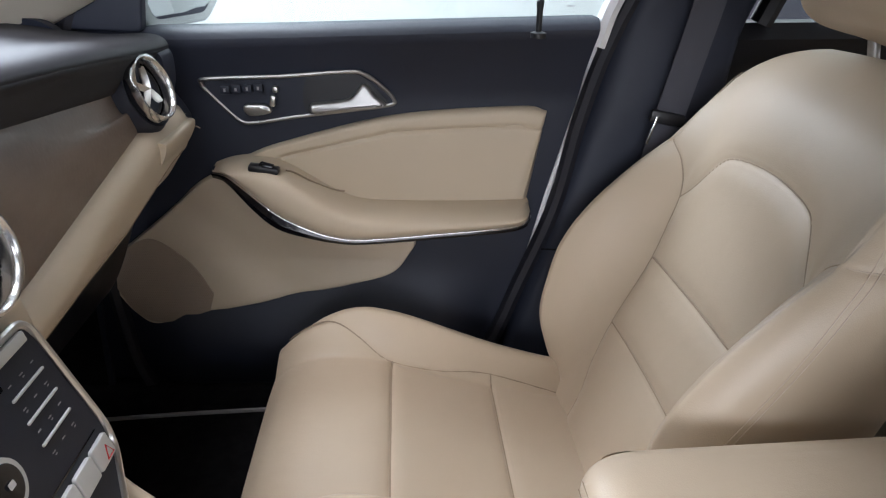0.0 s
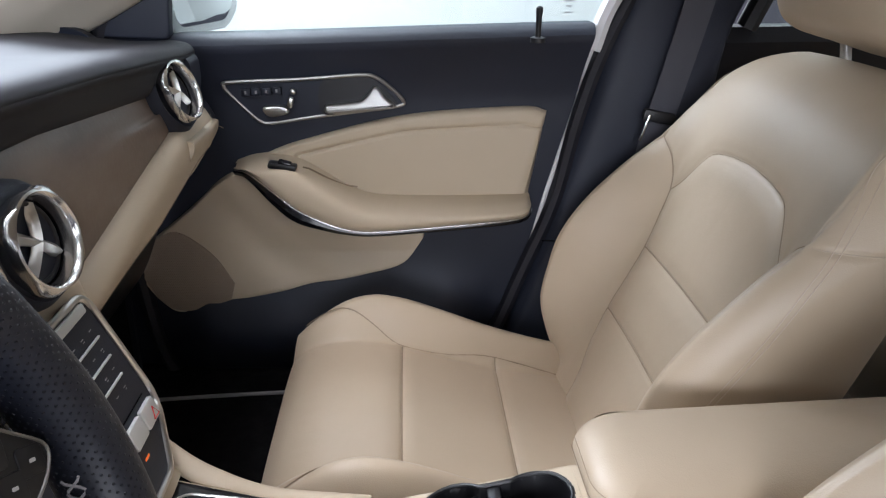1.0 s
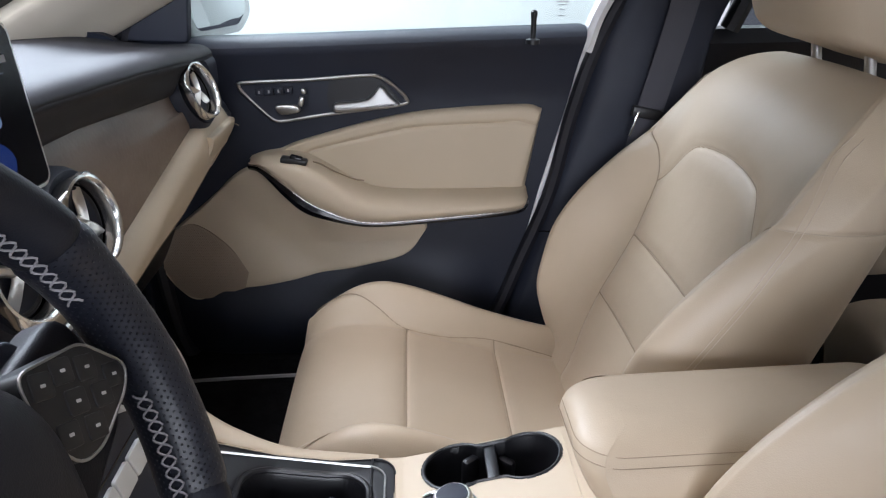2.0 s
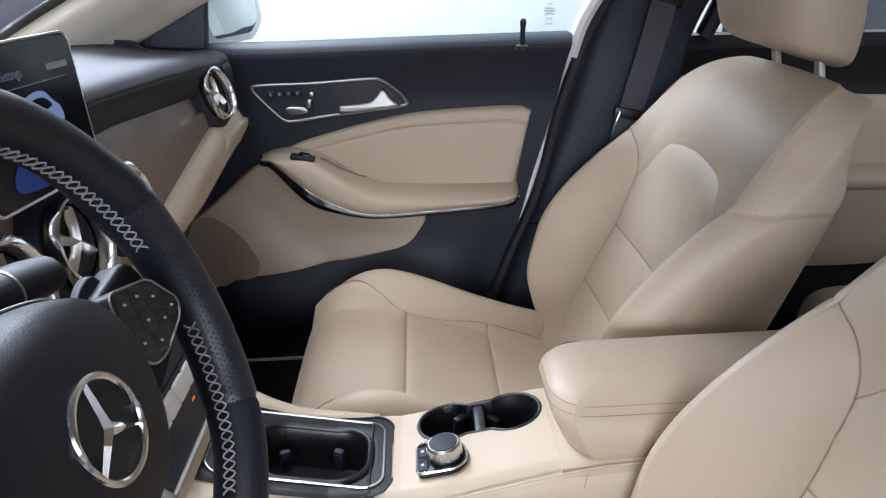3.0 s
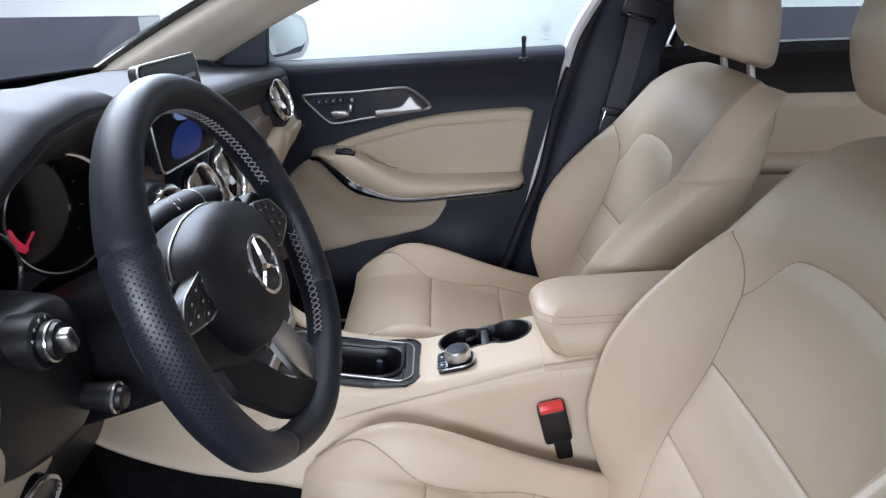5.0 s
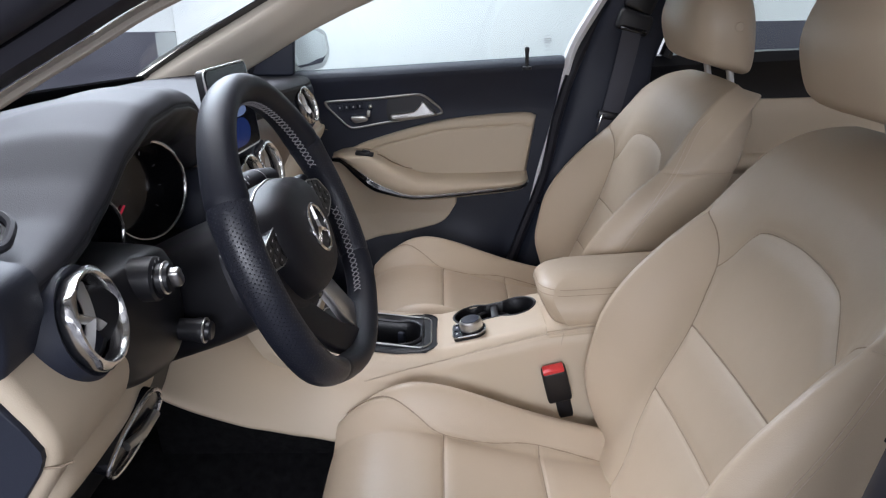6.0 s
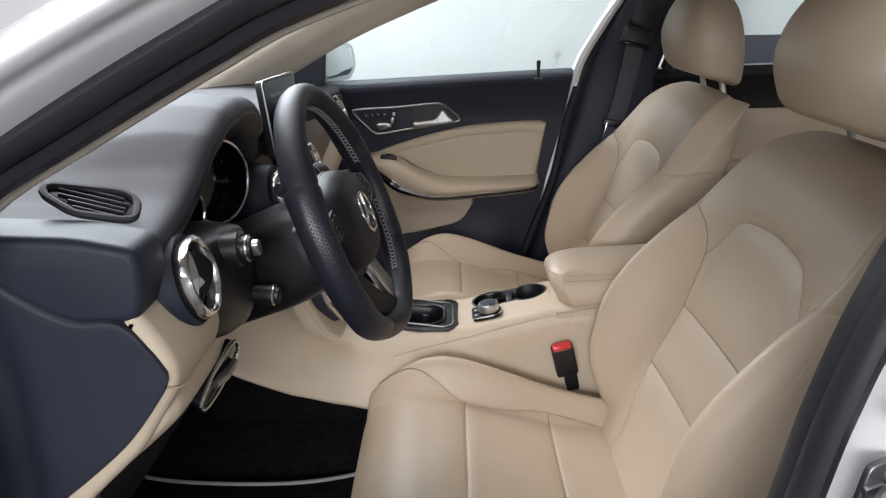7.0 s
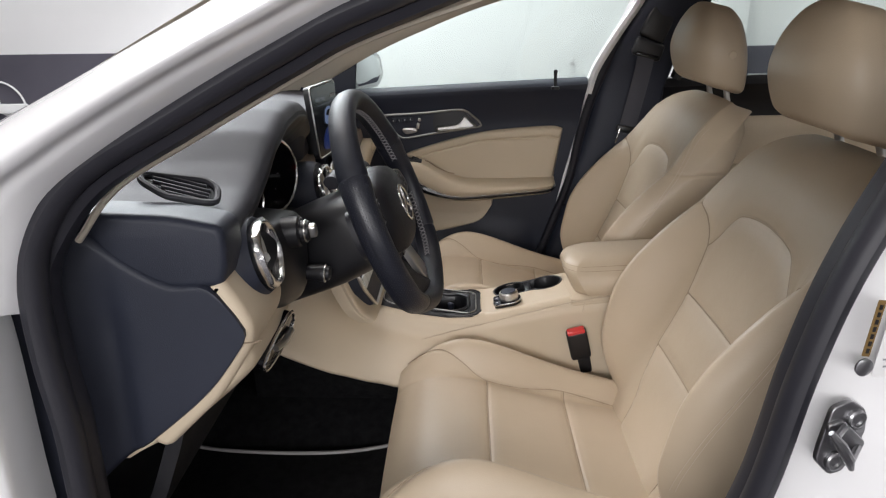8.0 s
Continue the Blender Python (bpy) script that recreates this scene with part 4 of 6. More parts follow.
for s in (-1, 1):
    # upper end: a soft box under the lip; lower end: a cap that sweeps out to the door seal
    up = [(-0.42, 1.02), (-0.42, 1.088), (-0.335, 1.097), (-0.24, 1.093), (-0.180, 1.081), (-0.178, 1.04), (-0.186, 1.008), (-0.25, 1.006), (-0.30, 1.03), (-0.34, 1.06)]
    part("dash_end", plate(soft(up, 0.014), 0.06, Matrix(((1, 0, 0, 0), (0, 0, s, s * 0.700), (0, 1, 0, 0.0 if s < 0 else -0.026), (0, 0, 0, 1))), 0.010, 4), DARK, dash, "dark soft end of the dashboard")
    low = [(-0.405, 0.735), (-0.372, 0.752), (-0.33, 0.785), (-0.294, 0.809), (-0.22, 0.873), (-0.176, 0.930), (-0.166, 0.950)]
    high = [(-0.405, 1.092), (-0.345, 1.083), (-0.298, 1.044), (-0.25, 1.016), (-0.206, 1.012), (-0.180, 0.982), (-0.166, 0.958)]
    P = ruled(low, high, 60, 50, lambda x, z, u, v: s * (0.7045 + 0.045 * ss(-0.31, -0.40, x) * (0.5 + 0.5 * ss(1.06, 0.9, z)) - 0.010 * math.exp(-((x + 0.33) / 0.022) ** 2) * ss(1.05, 0.95, z) - edge_round(u, v, 0.0, 0.035, 0.006)))
    part("end_cap", shell(P, 0.02, along=(0, -s, 0)), DARK, dash, "dark end cap below the dashboard end", sharp=50)
    arc = [(-0.235, 1.0), (-0.212, 1.006), (-0.192, 1.024), (-0.180, 1.006), (-0.166, 0.982), (-0.156, 0.960), (-0.160, 0.935), (-0.205, 0.866), (-0.278, 0.795), (-0.308, 0.815), (-0.245, 0.87), (-0.196, 0.93), (-0.192, 0.955), (-0.215, 0.985)]
    if s > 0:
        arc = [(x, min(z, 0.962 - 0.2 * (x + 0.2))) for x, z in arc if z != 1.006 or x < -0.2]
    part("cream_end", plate(soft(arc, 0.014), 0.215 if s < 0 else 0.16, Matrix(((1, 0, 0, 0), (0, 0, s, s * 0.699), (0, 1, 0, 0), (0, 0, 0, 1))), 0.012, 4), VINYL, dash, "cream wrap below the outer vent")
    part("end_gap", tube([(-0.171, s * 0.6995, 0.9405), (-0.158, s * 0.6975, 0.940), (-0.152, s * 0.690, 0.9395)], 0.0010, 6), SEAM, dash)
    P = surf([[(-0.45, s * 0.755, z) for z in (1.09, 0.9, 0.7, 0.42)], [(-0.40, s * 0.748, z) for z in (1.09, 0.9, 0.7, 0.42)], [(-0.36, s * 0.742, z) for z in (1.09, 0.9, 0.7, 0.42)]], 20, 12)
    part("kick_panel", shell(P, 0.01, along=(0, s, 0)), DARK, dash, "dark kick panel beside the dashboard")
    P = np.array([[(x, s * (0.742 - 0.0 * x), z) for x in np.linspace(-0.75, -0.37, 6)] for z in (0.42, 0.6, 0.78)])
    part("footwell_side", shell(P, 0.01, along=(0, s, 0)), CARPET, dash, "black carpeted footwell side")

# round vents
VX = Matrix(((0, 0, 1, 0), (1, 0, 0, 0), (0, 1, 0, 0), (0, 0, 0, 1)))


def vent(y, z, x, turn, tilt, roll, size=1.0):
    v = thing("air_vent", (x, y, z - 0.058), "round air vent with chrome ring and cross-shaped chrome blades", "air vent", "round air vents")
    m = Matrix.Translation((x, y, z)) @ Matrix.Rotation(radians(turn), 4, "Z") @ Matrix.Rotation(radians(-tilt), 4, "Y") @ VX @ Matrix.Scale(size, 4)
    part("vent_housing", lathe([(0.040, -0.075), (0.074, -0.075), (0.0725, -0.050), (0.0665, -0.024), (0.0590, -0.012), (0.0550, -0.014), (0.048, -0.018)], 48, m), DARK, v, "dark vent housing")
    n = 120
    P = []
    for a in np.linspace(0, 2 * math.pi, n, endpoint=False):
        lobe = sum(math.exp(-(((a - radians(roll) - q + math.pi) % (2 * math.pi) - math.pi) / 0.30) ** 4) for q in (radians(45), radians(135), radians(225), radians(315)))
        out = 0.0520 + 0.0042 * lobe
        P.append([m @ Vector((r * math.cos(a), r * math.sin(a), h)) for r, h in ((0.0440, -0.014), (0.0443, -0.003), (0.0458, 0.0032), (0.0485, 0.0055), (0.0512, 0.0045), (out, 0.0010), (out + 0.0006, -0.005), (out - 0.001, -0.012), (0.0500, -0.0165))])
    part("chrome_ring", sheet(np.array(P + P[:1])), CHROME, v, "chrome ring with four finger grips", sharp=50)
    part("vent_throat", sheet(np.array([[m @ Vector((r * math.cos(a), r * math.sin(a), h)) for a in np.linspace(0, 2 * math.pi, 41)] for r, h in ((0.0458, -0.010), (0.0445, -0.014), (0.040, -0.045), (0.001, -0.046))])), GLOSS, v, "gloss black throat")
    part("inner_ring", tube([m @ Vector((0.0400 * math.cos(a), 0.0400 * math.sin(a), -0.018)) for a in np.linspace(0, 2 * math.pi, 48, endpoint=False)], 0.0022, 8, True), BLACK, v)
    for q in range(4):
        a = radians(roll + 45 + 90 * q)
        c, s2 = math.cos(a), math.sin(a)
        sec = []
        for r, w, h in ((0.001, 0.0050, -0.007), (0.012, 0.0056, -0.0085), (0.026, 0.0074, -0.0115), (0.042, 0.0092, -0.0165)):
            sec.append([m @ Vector((r * c - d * s2, r * s2 + d * c, h + e)) for d, e in ((-w, -0.006), (-w * 0.12, 0.002), (w * 0.12, 0.002), (w, -0.006), (0, -0.009))])
        part("vent_blade", sheet(surf([[tuple(p) for p in r] for r in sec], 15, 12, True), True, caps=True), SATIN, v, "satin silver blade", sharp=30)
    return v


vent(-0.597, 1.018, -0.158, 2, 14, 12, 0.82)
vent(0.564, 1.022, -0.172, -11, 20, 12, 0.82)
for y, z in ((-0.165, 0.996), (-0.039, 0.992), (0.087, 0.988)):
    vent(y, z, -0.158, -6, 14, 12, 0.84)

# side demister in the dash top
dm = thing("demister_vent", (-0.256, -0.60, 1.09), "small slatted demister vent in the dash top", "air vent")
mm = Matrix.Translation((-0.256, -0.615, 1.1035)) @ Matrix.Rotation(radians(11), 4, "Y") @ Matrix.Rotation(radians(14), 4, "Z") @ Matrix.Rotation(radians(16), 4, "X")
out = [(-0.047, 0.020), (-0.040, 0.026), (0.030, 0.026), (0.044, 0.012), (0.046, -0.018), (0.038, -0.024), (-0.012, -0.020), (-0.044, 0.006)]
part("vent_rim", tube([mm @ Vector((x, y, 0.001)) for x, y in soft(out)], 0.0042, 8, True), DASHTOP, dm)
part("vent_well", plate(soft(out), 0.004, mm @ pose(0, 0, -0.0005), 0), GLOSS, dm, "black well of the vent")
for k in range(5):
    y = -0.014 + 0.0085 * k
    part("vent_slat", placed(block(0, 0, 0, 0.076 - 0.012 * abs(k - 2.6), 0.0022, 0.004, 0.0006), mm @ pose(0.002 + 0.005 * (k < 2), y, 0.0005, 0, 0, -14)), DASHTOP, dm)

# dials under the hood
cl = thing("instrument_cluster", (-0.25, -0.385, 0.98), "black instrument cluster with two chrome-ringed dials", "instrument cluster")
P = surf([[(-0.295, y, 0.97), (-0.283, y, 1.01), (-0.278, y, 1.04), (-0.272, y, lerp(y, LIPZ) - 0.05)] for y in (-0.56, -0.50, -0.42, -0.32, -0.24, -0.19)], 12, 20)
part("cluster_panel", shell(P, 0.01, along=(-1, 0, 0)), BLACK, cl)
for y, x, z, ra, rb in ((-0.452, -0.240, 1.036, 0.064, 0.050), (-0.288, -0.226, 1.047, 0.068, 0.060)):
    m = Matrix.Translation((x, y, z)) @ Matrix.Rotation(radians(-20), 4, "Z") @ Matrix.Rotation(radians(-4), 4, "Y") @ VX
    n = 64
    part("dial_ring", tube([m @ Vector((ra * math.cos(a), rb * math.sin(a), 0)) for a in np.linspace(0, 2 * math.pi, n, endpoint=False)], 0.0024, 8, True), CHROME, cl, "thin chrome dial ring")
    P = [[m @ Vector((r * ra * math.cos(a), r * rb * math.sin(a), h)) for a in np.linspace(0, 2 * math.pi, n, endpoint=False)] for r, h in ((1.0, 0.0), (0.97, -0.012), (0.93, -0.03), (0.2, -0.03), (0.01, -0.03))]
    part("dial_tube", sheet(np.array(P), True), GLOSS, cl)
    for a in np.linspace(radians(-40), radians(220), 9):
        part("dial_mark", tube([m @ Vector((r * ra * math.cos(a), r * rb * math.sin(a), -0.029)) for r in (0.76, 0.83)], 0.0006, 4), DIAL_MARK, cl)
    part("dial_needle", tube([m @ Vector((r * math.cos(3.9), r * math.sin(3.9), -0.027)) for r in (0.022, 0.042)], 0.0014, 6), GAUGE_RED, cl, "red needle")
    part("warning_lamp", tube([m @ Vector((0.66 * ra * math.cos(a), 0.66 * rb * math.sin(a), -0.028)) for a in np.linspace(3.3, 4.0, 8)], 0.0045, 6), GAUGE_RED, cl, "glowing red field")

# centre screen
sc = thing("dash_screen", (-0.19, -0.05, 1.05), "slim tablet-like centre screen with a lit settings page", "screen")
ms = Matrix.Translation((-0.1745, -0.054, 1.1088)) @ Matrix.Rotation(radians(-6), 4, "Z") @ Matrix.Rotation(radians(-6.4), 4, "Y") @ VX
part("screen_body", plate(round_rect(0.164, 0.129, 0.010), 0.012, ms, 0.002), BLACK, sc, "thin black housing")
part("screen_rim", tube([ms @ Vector((x, y, -0.001)) for x, y in round_rect(0.163, 0.128, 0.010)], 0.0015, 6, True), SATIN, sc, "silver rim")
part("screen_glass", plate(round_rect(0.158, 0.123, 0.008), 0.001, ms @ pose(0, 0, 0.0012), 0), SCREEN_BLACK, sc, "dark glossy screen glass")
ms = ms @ Matrix.Diagonal((0.74, 0.92, 1, 1))
part("screen_picture", plate(smooth_outline([(-0.06, -0.058), (0.03, -0.060), (0.058, -0.038), (0.03, -0.018), (-0.03, -0.020), (-0.068, -0.042)], 30), 0.0004, ms @ pose(0, 0, 0.0020), 0), SCREEN_BLUE, sc, "blue lit floor of the picture")
car = [(-0.040, -0.012), (-0.038, 0.004), (-0.020, 0.016), (0.012, 0.018), (0.030, 0.006), (0.040, 0.0), (0.040, -0.014), (0.0, -0.018)]
part("picture_car", plate(smooth_outline(car, 36), 0.0004, ms @ pose(0.01, 0.004, 0.0026), 0), SCREEN_PALE, sc, "pale car shape on the screen")
part("picture_roof", plate(smooth_outline([(-0.026, 0.002), (-0.016, 0.011), (0.010, 0.012), (0.022, 0.002)], 20), 0.0004, ms @ pose(0.01, 0.004, 0.0031), 0), SCREEN_BLACK, sc)
part("menu_line", placed(block(0, 0, 0, 0.16, 0.0008, 0.0004, 0), ms @ pose(0, 0.030, 0.0022)), SCREEN_TEXT, sc)


def words(text, size, m, mat, parent, name="lettering"):
    c = bpy.data.curves.new(name, "FONT")
    c.body, c.size, c.align_x, c.align_y = text, size, "CENTER", "CENTER"
    c.extrude = 0.0001
    tmp = bpy.data.objects.new(name, c)
    scene.collection.objects.link(tmp)
    me = bpy.data.meshes.new_from_object(tmp.evaluated_get(bpy.context.evaluated_depsgraph_get()))
    bpy.data.objects.remove(tmp)
    me.transform(Matrix.Translation(-ROOT[parent.name]) @ m)
    me.materials.clear()
    me.materials.append(mat)
    ob = new(name, me)
    ob.parent = parent
    ROOT[ob.name] = ROOT[parent.name]
    return ob


words("Vehicle Settings", 0.0125, ms @ pose(-0.045, 0.042, 0.0022), SCREEN_TEXT, sc)
part("menu_word", plate([(0.045, 0.038), (0.090, 0.038), (0.090, 0.044), (0.045, 0.044)], 0.0003, ms @ pose(0, 0, 0.0020), 0), GREY_MARK, sc)
part("screen_foot", block(-0.200, -0.05, 1.075, 0.03, 0.10, 0.06, 0.008), BLACK, sc)

# button panel in the centre stack
st = thing("button_panel", (-0.13, 0.0, 0.74), "sloping dark button panel with chrome frame and silver keys", "control panel")
mp = Matrix.Translation((-0.157, 0.0, 0.921)) @ Matrix.Rotation(radians(-20.5), 4, "Y") @ VX
slab = [(-0.118, 0), (0.118, 0), (0.128, -0.012), (0.142, -0.118), (0.138, -0.140), (0.10, -0.190), (-0.10, -0.190), (-0.138, -0.140), (-0.142, -0.118), (-0.128, -0.012)]


part("panel_face", plate(soft(slab), 0.03, mp, 0.003), DARK, st, "dark satin panel")
part("panel_frame", tube([mp @ Vector((x, y, 0.0)) for x, y in soft(slab)], 0.0038, 8, True), SATIN, st, "satin silver frame")
for s in (-1, 1):
    part("panel_brow", placed(block(0, 0, 0, 0.10, 0.010, 0.006, 0.002), mp @ pose(s * 0.062, -0.009, 0.002)), SILVER_KEY, st, "silver strip along the top")
for k in range(8):
    x = -0.116 + 0.0331 * k
    part("silver_key", plate(round_rect(0.0305, 0.022, 0.003), 0.006, mp @ pose(x, -0.132, 0.004), 0.0015), SILVER_KEY, st, "silver painted key")
for s in (-1, 1):
    for r in range(3):
        part("silver_bar", plate(round_rect(0.050, 0.0024, 0.0010), 0.002, mp @ pose(s * 0.088, -0.040 - 0.021 * r, 0.0025), 0.001), SILVER_KEY, st, "slim silver bar")
    for r in range(4):
        for c in range(3):
            u, v = s * 0.088 + 0.018 * (c - 1), -0.030 - 0.021 * r
            part("key_mark", plate([(-0.0024, -0.0005), (0.0024, -0.0005), (0.0024, 0.0005), (-0.0024, 0.0005)], 0.0003, mp @ pose(u, v, 0.0008), 0), GREY_MARK, st)
            if (r + c) % 2:
                part("key_mark", plate([(-0.0014, -0.0005), (0.0014, -0.0005), (0.0014, 0.0005), (-0.0014, 0.0005)], 0.0003, mp @ pose(u + 0.001, v - 0.0028, 0.0008), 0), GREY_MARK, st)
part("disc_slot", plate(round_rect(0.125, 0.004, 0.0015), 0.0006, mp @ pose(0.0, -0.026, 0.0008), 0), GLOSS, st, "black disc slot")
part("panel_groove", plate(round_rect(0.25, 0.0012, 0.0005), 0.0006, mp @ pose(0, -0.114, 0.0008), 0), GLOSS, st)
part("knob_ring", lathe([(0.0205, 0.0), (0.0205, 0.010), (0.0195, 0.013), (0.0165, 0.013)], 40, mp @ pose(0, -0.070, 0)), SILVER_KEY, st, "silver ring of the round knob")
part("knob_cap", lathe([(0.0163, 0.0), (0.0163, 0.0125), (0.015, 0.0138), (0.002, 0.0142)], 40, mp @ pose(0, -0.070, 0)), GLOSS, st, "black knob cap")
part("knob_mark", plate(round_rect(0.007, 0.005, 0.001), 0.0004, mp @ pose(0, -0.070, 0.0158), 0), WHITE_MARK, st)
m = mp @ pose(0.1157, -0.132, 0.0078)
part("hazard_mark", tube([m @ Vector(p) for p in ((-0.0060, -0.005, 0), (0.0060, -0.005, 0), (0, 0.0058, 0))], 0.0007, 6, True), RED, st, "red hazard triangle")
for k in range(3):
    part("warning_mark", plate(round_rect(0.010, 0.0026, 0.0006), 0.0003, mp @ pose(0.030 + 0.024 * k, -0.156, 0.0008), 0), ORANGE, st, "small lit orange mark")
# cream surround of the stack
rows = [[(x0, -w, z0), (x0 + 0.012, -w * 0.9, z0 + 0.004), (x0 + 0.014, 0, z0 + 0.006), (x0 + 0.012, w * 0.9, z0 + 0.004), (x0, w, z0)] for x0, w, z0 in ((-0.186, 0.16, 0.935), (-0.178, 0.160, 0.905), (-0.168, 0.160, 0.86), (-0.150, 0.158, 0.80), (-0.125, 0.150, 0.745), (-0.10, 0.14, 0.72))]
part("stack_surround", shell(surf(rows, 30, 30), 0.02, along=(-1, 0, 0)), VINYL, dash, "cream surround of the button panel")

# steering column, stalks and switches
col = thing("steering_column", (-0.12, -0.388, 0.9), "black steering column shroud with a selector stalk and paddles", "steering column")
mc = pose(0.004, -0.385, 1.030, 0, 0, -2.6) @ pose(0, 0, 0, 0, 68.7, 0) @ pose(0, 0, 0, 0, 0, 90) @ pose(0, 0, -0.028)
rows = []
for h, w, t, b in ((-0.20, 0.055, 0.045, -0.085), (-0.12, 0.066, 0.050, -0.085), (-0.06, 0.072, 0.050, -0.078), (-0.035, 0.070, 0.048, -0.070)):
    rows.append([tuple(mc @ Vector(p + (h,))) for p in ((-w, 0.0), (-w * 0.8, t * 0.8), (0, t), (w * 0.8, t * 0.8), (w, 0.0), (w * 0.85, b * 0.75), (0, b), (-w * 0.85, b * 0.75))])
part("column_shroud", sheet(surf(rows, 48, 24, True), True, caps=True), BLACK, col)
part("shift_stalk", tube([mc @ Vector(p) for p in ((-0.005, 0.068, -0.072), (0.035, 0.069, -0.064), (0.08, 0.064, -0.057), (0.104, 0.060, -0.053), (0.122, 0.057, -0.050), (0.127, 0.056, -0.049))], [0.013, 0.016, 0.0175, 0.0165, 0.0145, 0.009], 16, flat=0.8), WHEEL_PAD, col, "black selector stalk")
part("stalk_band", tube([mc @ Vector(p) for p in ((0.0845, 0.0634, -0.0562), (0.0860, 0.0632, -0.0559))], 0.0178, 16, flat=0.8), LEVER, col, "thin silver line round the stalk")
for word, x, y in (("R", 0.034, 0.080), ("N", 0.037, 0.0745), ("D", 0.040, 0.069), ("P", 0.049, 0.0745)):
    words(word, 0.0050, mc @ pose(x, y, -0.0468, -24, 8, 0), WHITE_MARK, col)
for s in (-1, 1):
    pd = [(s * 0.085, 0.035), (s * 0.115, 0.048), (s * 0.128, 0.030), (s * 0.130, -0.015), (s * 0.118, -0.040), (s * 0.095, -0.030), (s * 0.080, 0.0)]
    part("shift_paddle", plate(smooth_outline(pd, 40), 0.006, mc @ pose(0, 0, -0.022), 0.002), DARK, col, "shift paddle behind the wheel")

ls = thing("light_switch", (-0.13, -0.514, 1.0), "round black light switch with a silver grip", "switch")
m = Matrix.Translation((-0.136, -0.520, 1.022)) @ Matrix.Rotation(radians(-4), 4, "Y") @ VX @ Matrix.Scale(0.74, 4)
part("switch_plate", lathe([(0.029, -0.03), (0.029, 0.0), (0.026, 0.003)], 36, m), BLACK, ls)
part("switch_ring", tube([m @ Vector((0.0198 * math.cos(a), 0.0198 * math.sin(a), 0.012)) for a in np.linspace(0, 2 * math.pi, 40, endpoint=False)], 0.0014, 6, True), SATIN, ls, "thin silver ring")
part("switch_knob", lathe([(0.0198, 0.0), (0.0198, 0.012), (0.018, 0.018), (0.015, 0.019)], 36, m), BLACK, ls)
part("switch_grip", placed(block(0, 0, 0, 0.016, 0.026, 0.018, 0.005, seg=3), m @ pose(0, 0, 0.023, 0, 0, 20)), SATIN, ls, "silver grip")
for k in range(4):
    a = radians(70 + 28 * k)
    part("switch_mark", plate([(-0.0015, -0.0015), (0.0015, -0.0015), (0.0015, 0.0015), (-0.0015, 0.0015)], 0.0003, m @ pose(0.0245 * math.cos(a), 0.0245 * math.sin(a), 0.0035), 0), WHITE_MARK, ls)
ib = thing("round_button", (-0.13, -0.478, 0.93), "small round dark push button on a stub", "button")
m = Matrix.Translation((-0.122, -0.470, 0.944)) @ Matrix.Rotation(radians(4), 4, "Y") @ VX @ Matrix.Scale(0.70, 4)
part("button_stub", lathe([(0.015, -0.06), (0.017, -0.004), (0.0185, 0.0), (0.0185, 0.008), (0.017, 0.010)], 30, m), BLACK, ib)
part("button_ring", tube([m @ Vector((0.0178 * math.cos(a), 0.0178 * math.sin(a), 0.010)) for a in np.linspace(0, 2 * math.pi, 36, endpoint=False)], 0.0014, 6, True), SATIN, ib, "thin silver ring")
part("button_cap", lathe([(0.0150, 0.008), (0.0145, 0.018), (0.012, 0.021), (0.003, 0.022)], 30, m), BLACK, ib)
hb = thing("release_handle", (-0.17, -0.555, 0.82), "dark pull handle in a chrome oval frame", "handle")
mh = Matrix.Translation((-0.1680, -0.548, 0.874)) @ Matrix.Rotation(radians(-10), 4, "Z") @ Matrix.Rotation(radians(16), 4, "Y") @ VX @ Matrix.Rotation(radians(-58), 4, "Z")
part("handle_plate", plate(smooth_outline([(-0.022, 0.030), (0.0, 0.044), (0.020, 0.034), (0.024, -0.01), (0.014, -0.042), (-0.006, -0.046), (-0.022, -0.02)], 40), 0.02, mh, 0.003), GLOSS, hb)
part("handle_frame", tube([mh @ Vector((x, y, 0)) for x, y in smooth_outline([(-0.022, 0.030), (0.0, 0.044), (0.020, 0.034), (0.024, -0.01), (0.014, -0.042), (-0.006, -0.046), (-0.022, -0.02)], 40)], 0.0024, 8, True), CHROME, hb, "chrome frame")
part("handle_bar", tube([mh @ Vector(p) for p in ((-0.012, -0.02, 0.004), (0.0, 0.0, 0.007), (0.010, 0.026, 0.004))], 0.005, 8), SATIN, hb, "silver grip bar")

# ---- centre console ----
CY = 0.034
console = thing("centre_console", (0.2, CY, 0.36), "cream centre console with a dark tray and cup holders", "centre console")


def con_z(x):
    return lerp(x, [(-0.20, 0.748), (-0.09, 0.722), (-0.01, 0.700), (0.05, 0.692), (0.13, 0.694), (0.2, 0.709), (0.3, 0.732), (0.45, 0.748), (0.7, 0.755)])


def in_round(x, y, cx, cy, w, h, r):
    """Signed distance to a rounded rectangle."""
    dx, dy = abs(x - cx) - w / 2 + r, abs(y - cy) - h / 2 + r
    return math.hypot(max(dx, 0), max(dy, 0)) + min(max(dx, dy), 0) - r


TRAY = (0.026, 0.036, 0.135, 0.098, 0.036)
FRAME = (-0.044, 0.036, 0.330, 0.146, 0.026)
TRAY_LINE = (0.012, 0.036, 0.196, 0.122, 0.022)
COVER_LINE = (-0.142, 0.036, 0.098, 0.122, 0.014)


def cups(x, y):
    a = min(math.hypot(x - 0.188, y - 0.078), math.hypot(x - 0.262, y - 0.074)) - 0.036
    return min(a, in_round(x, y, 0.225, 0.076, 0.075, 0.058, 0.01))


nx, ny = 400, 150
P = np.zeros((ny, nx, 3))
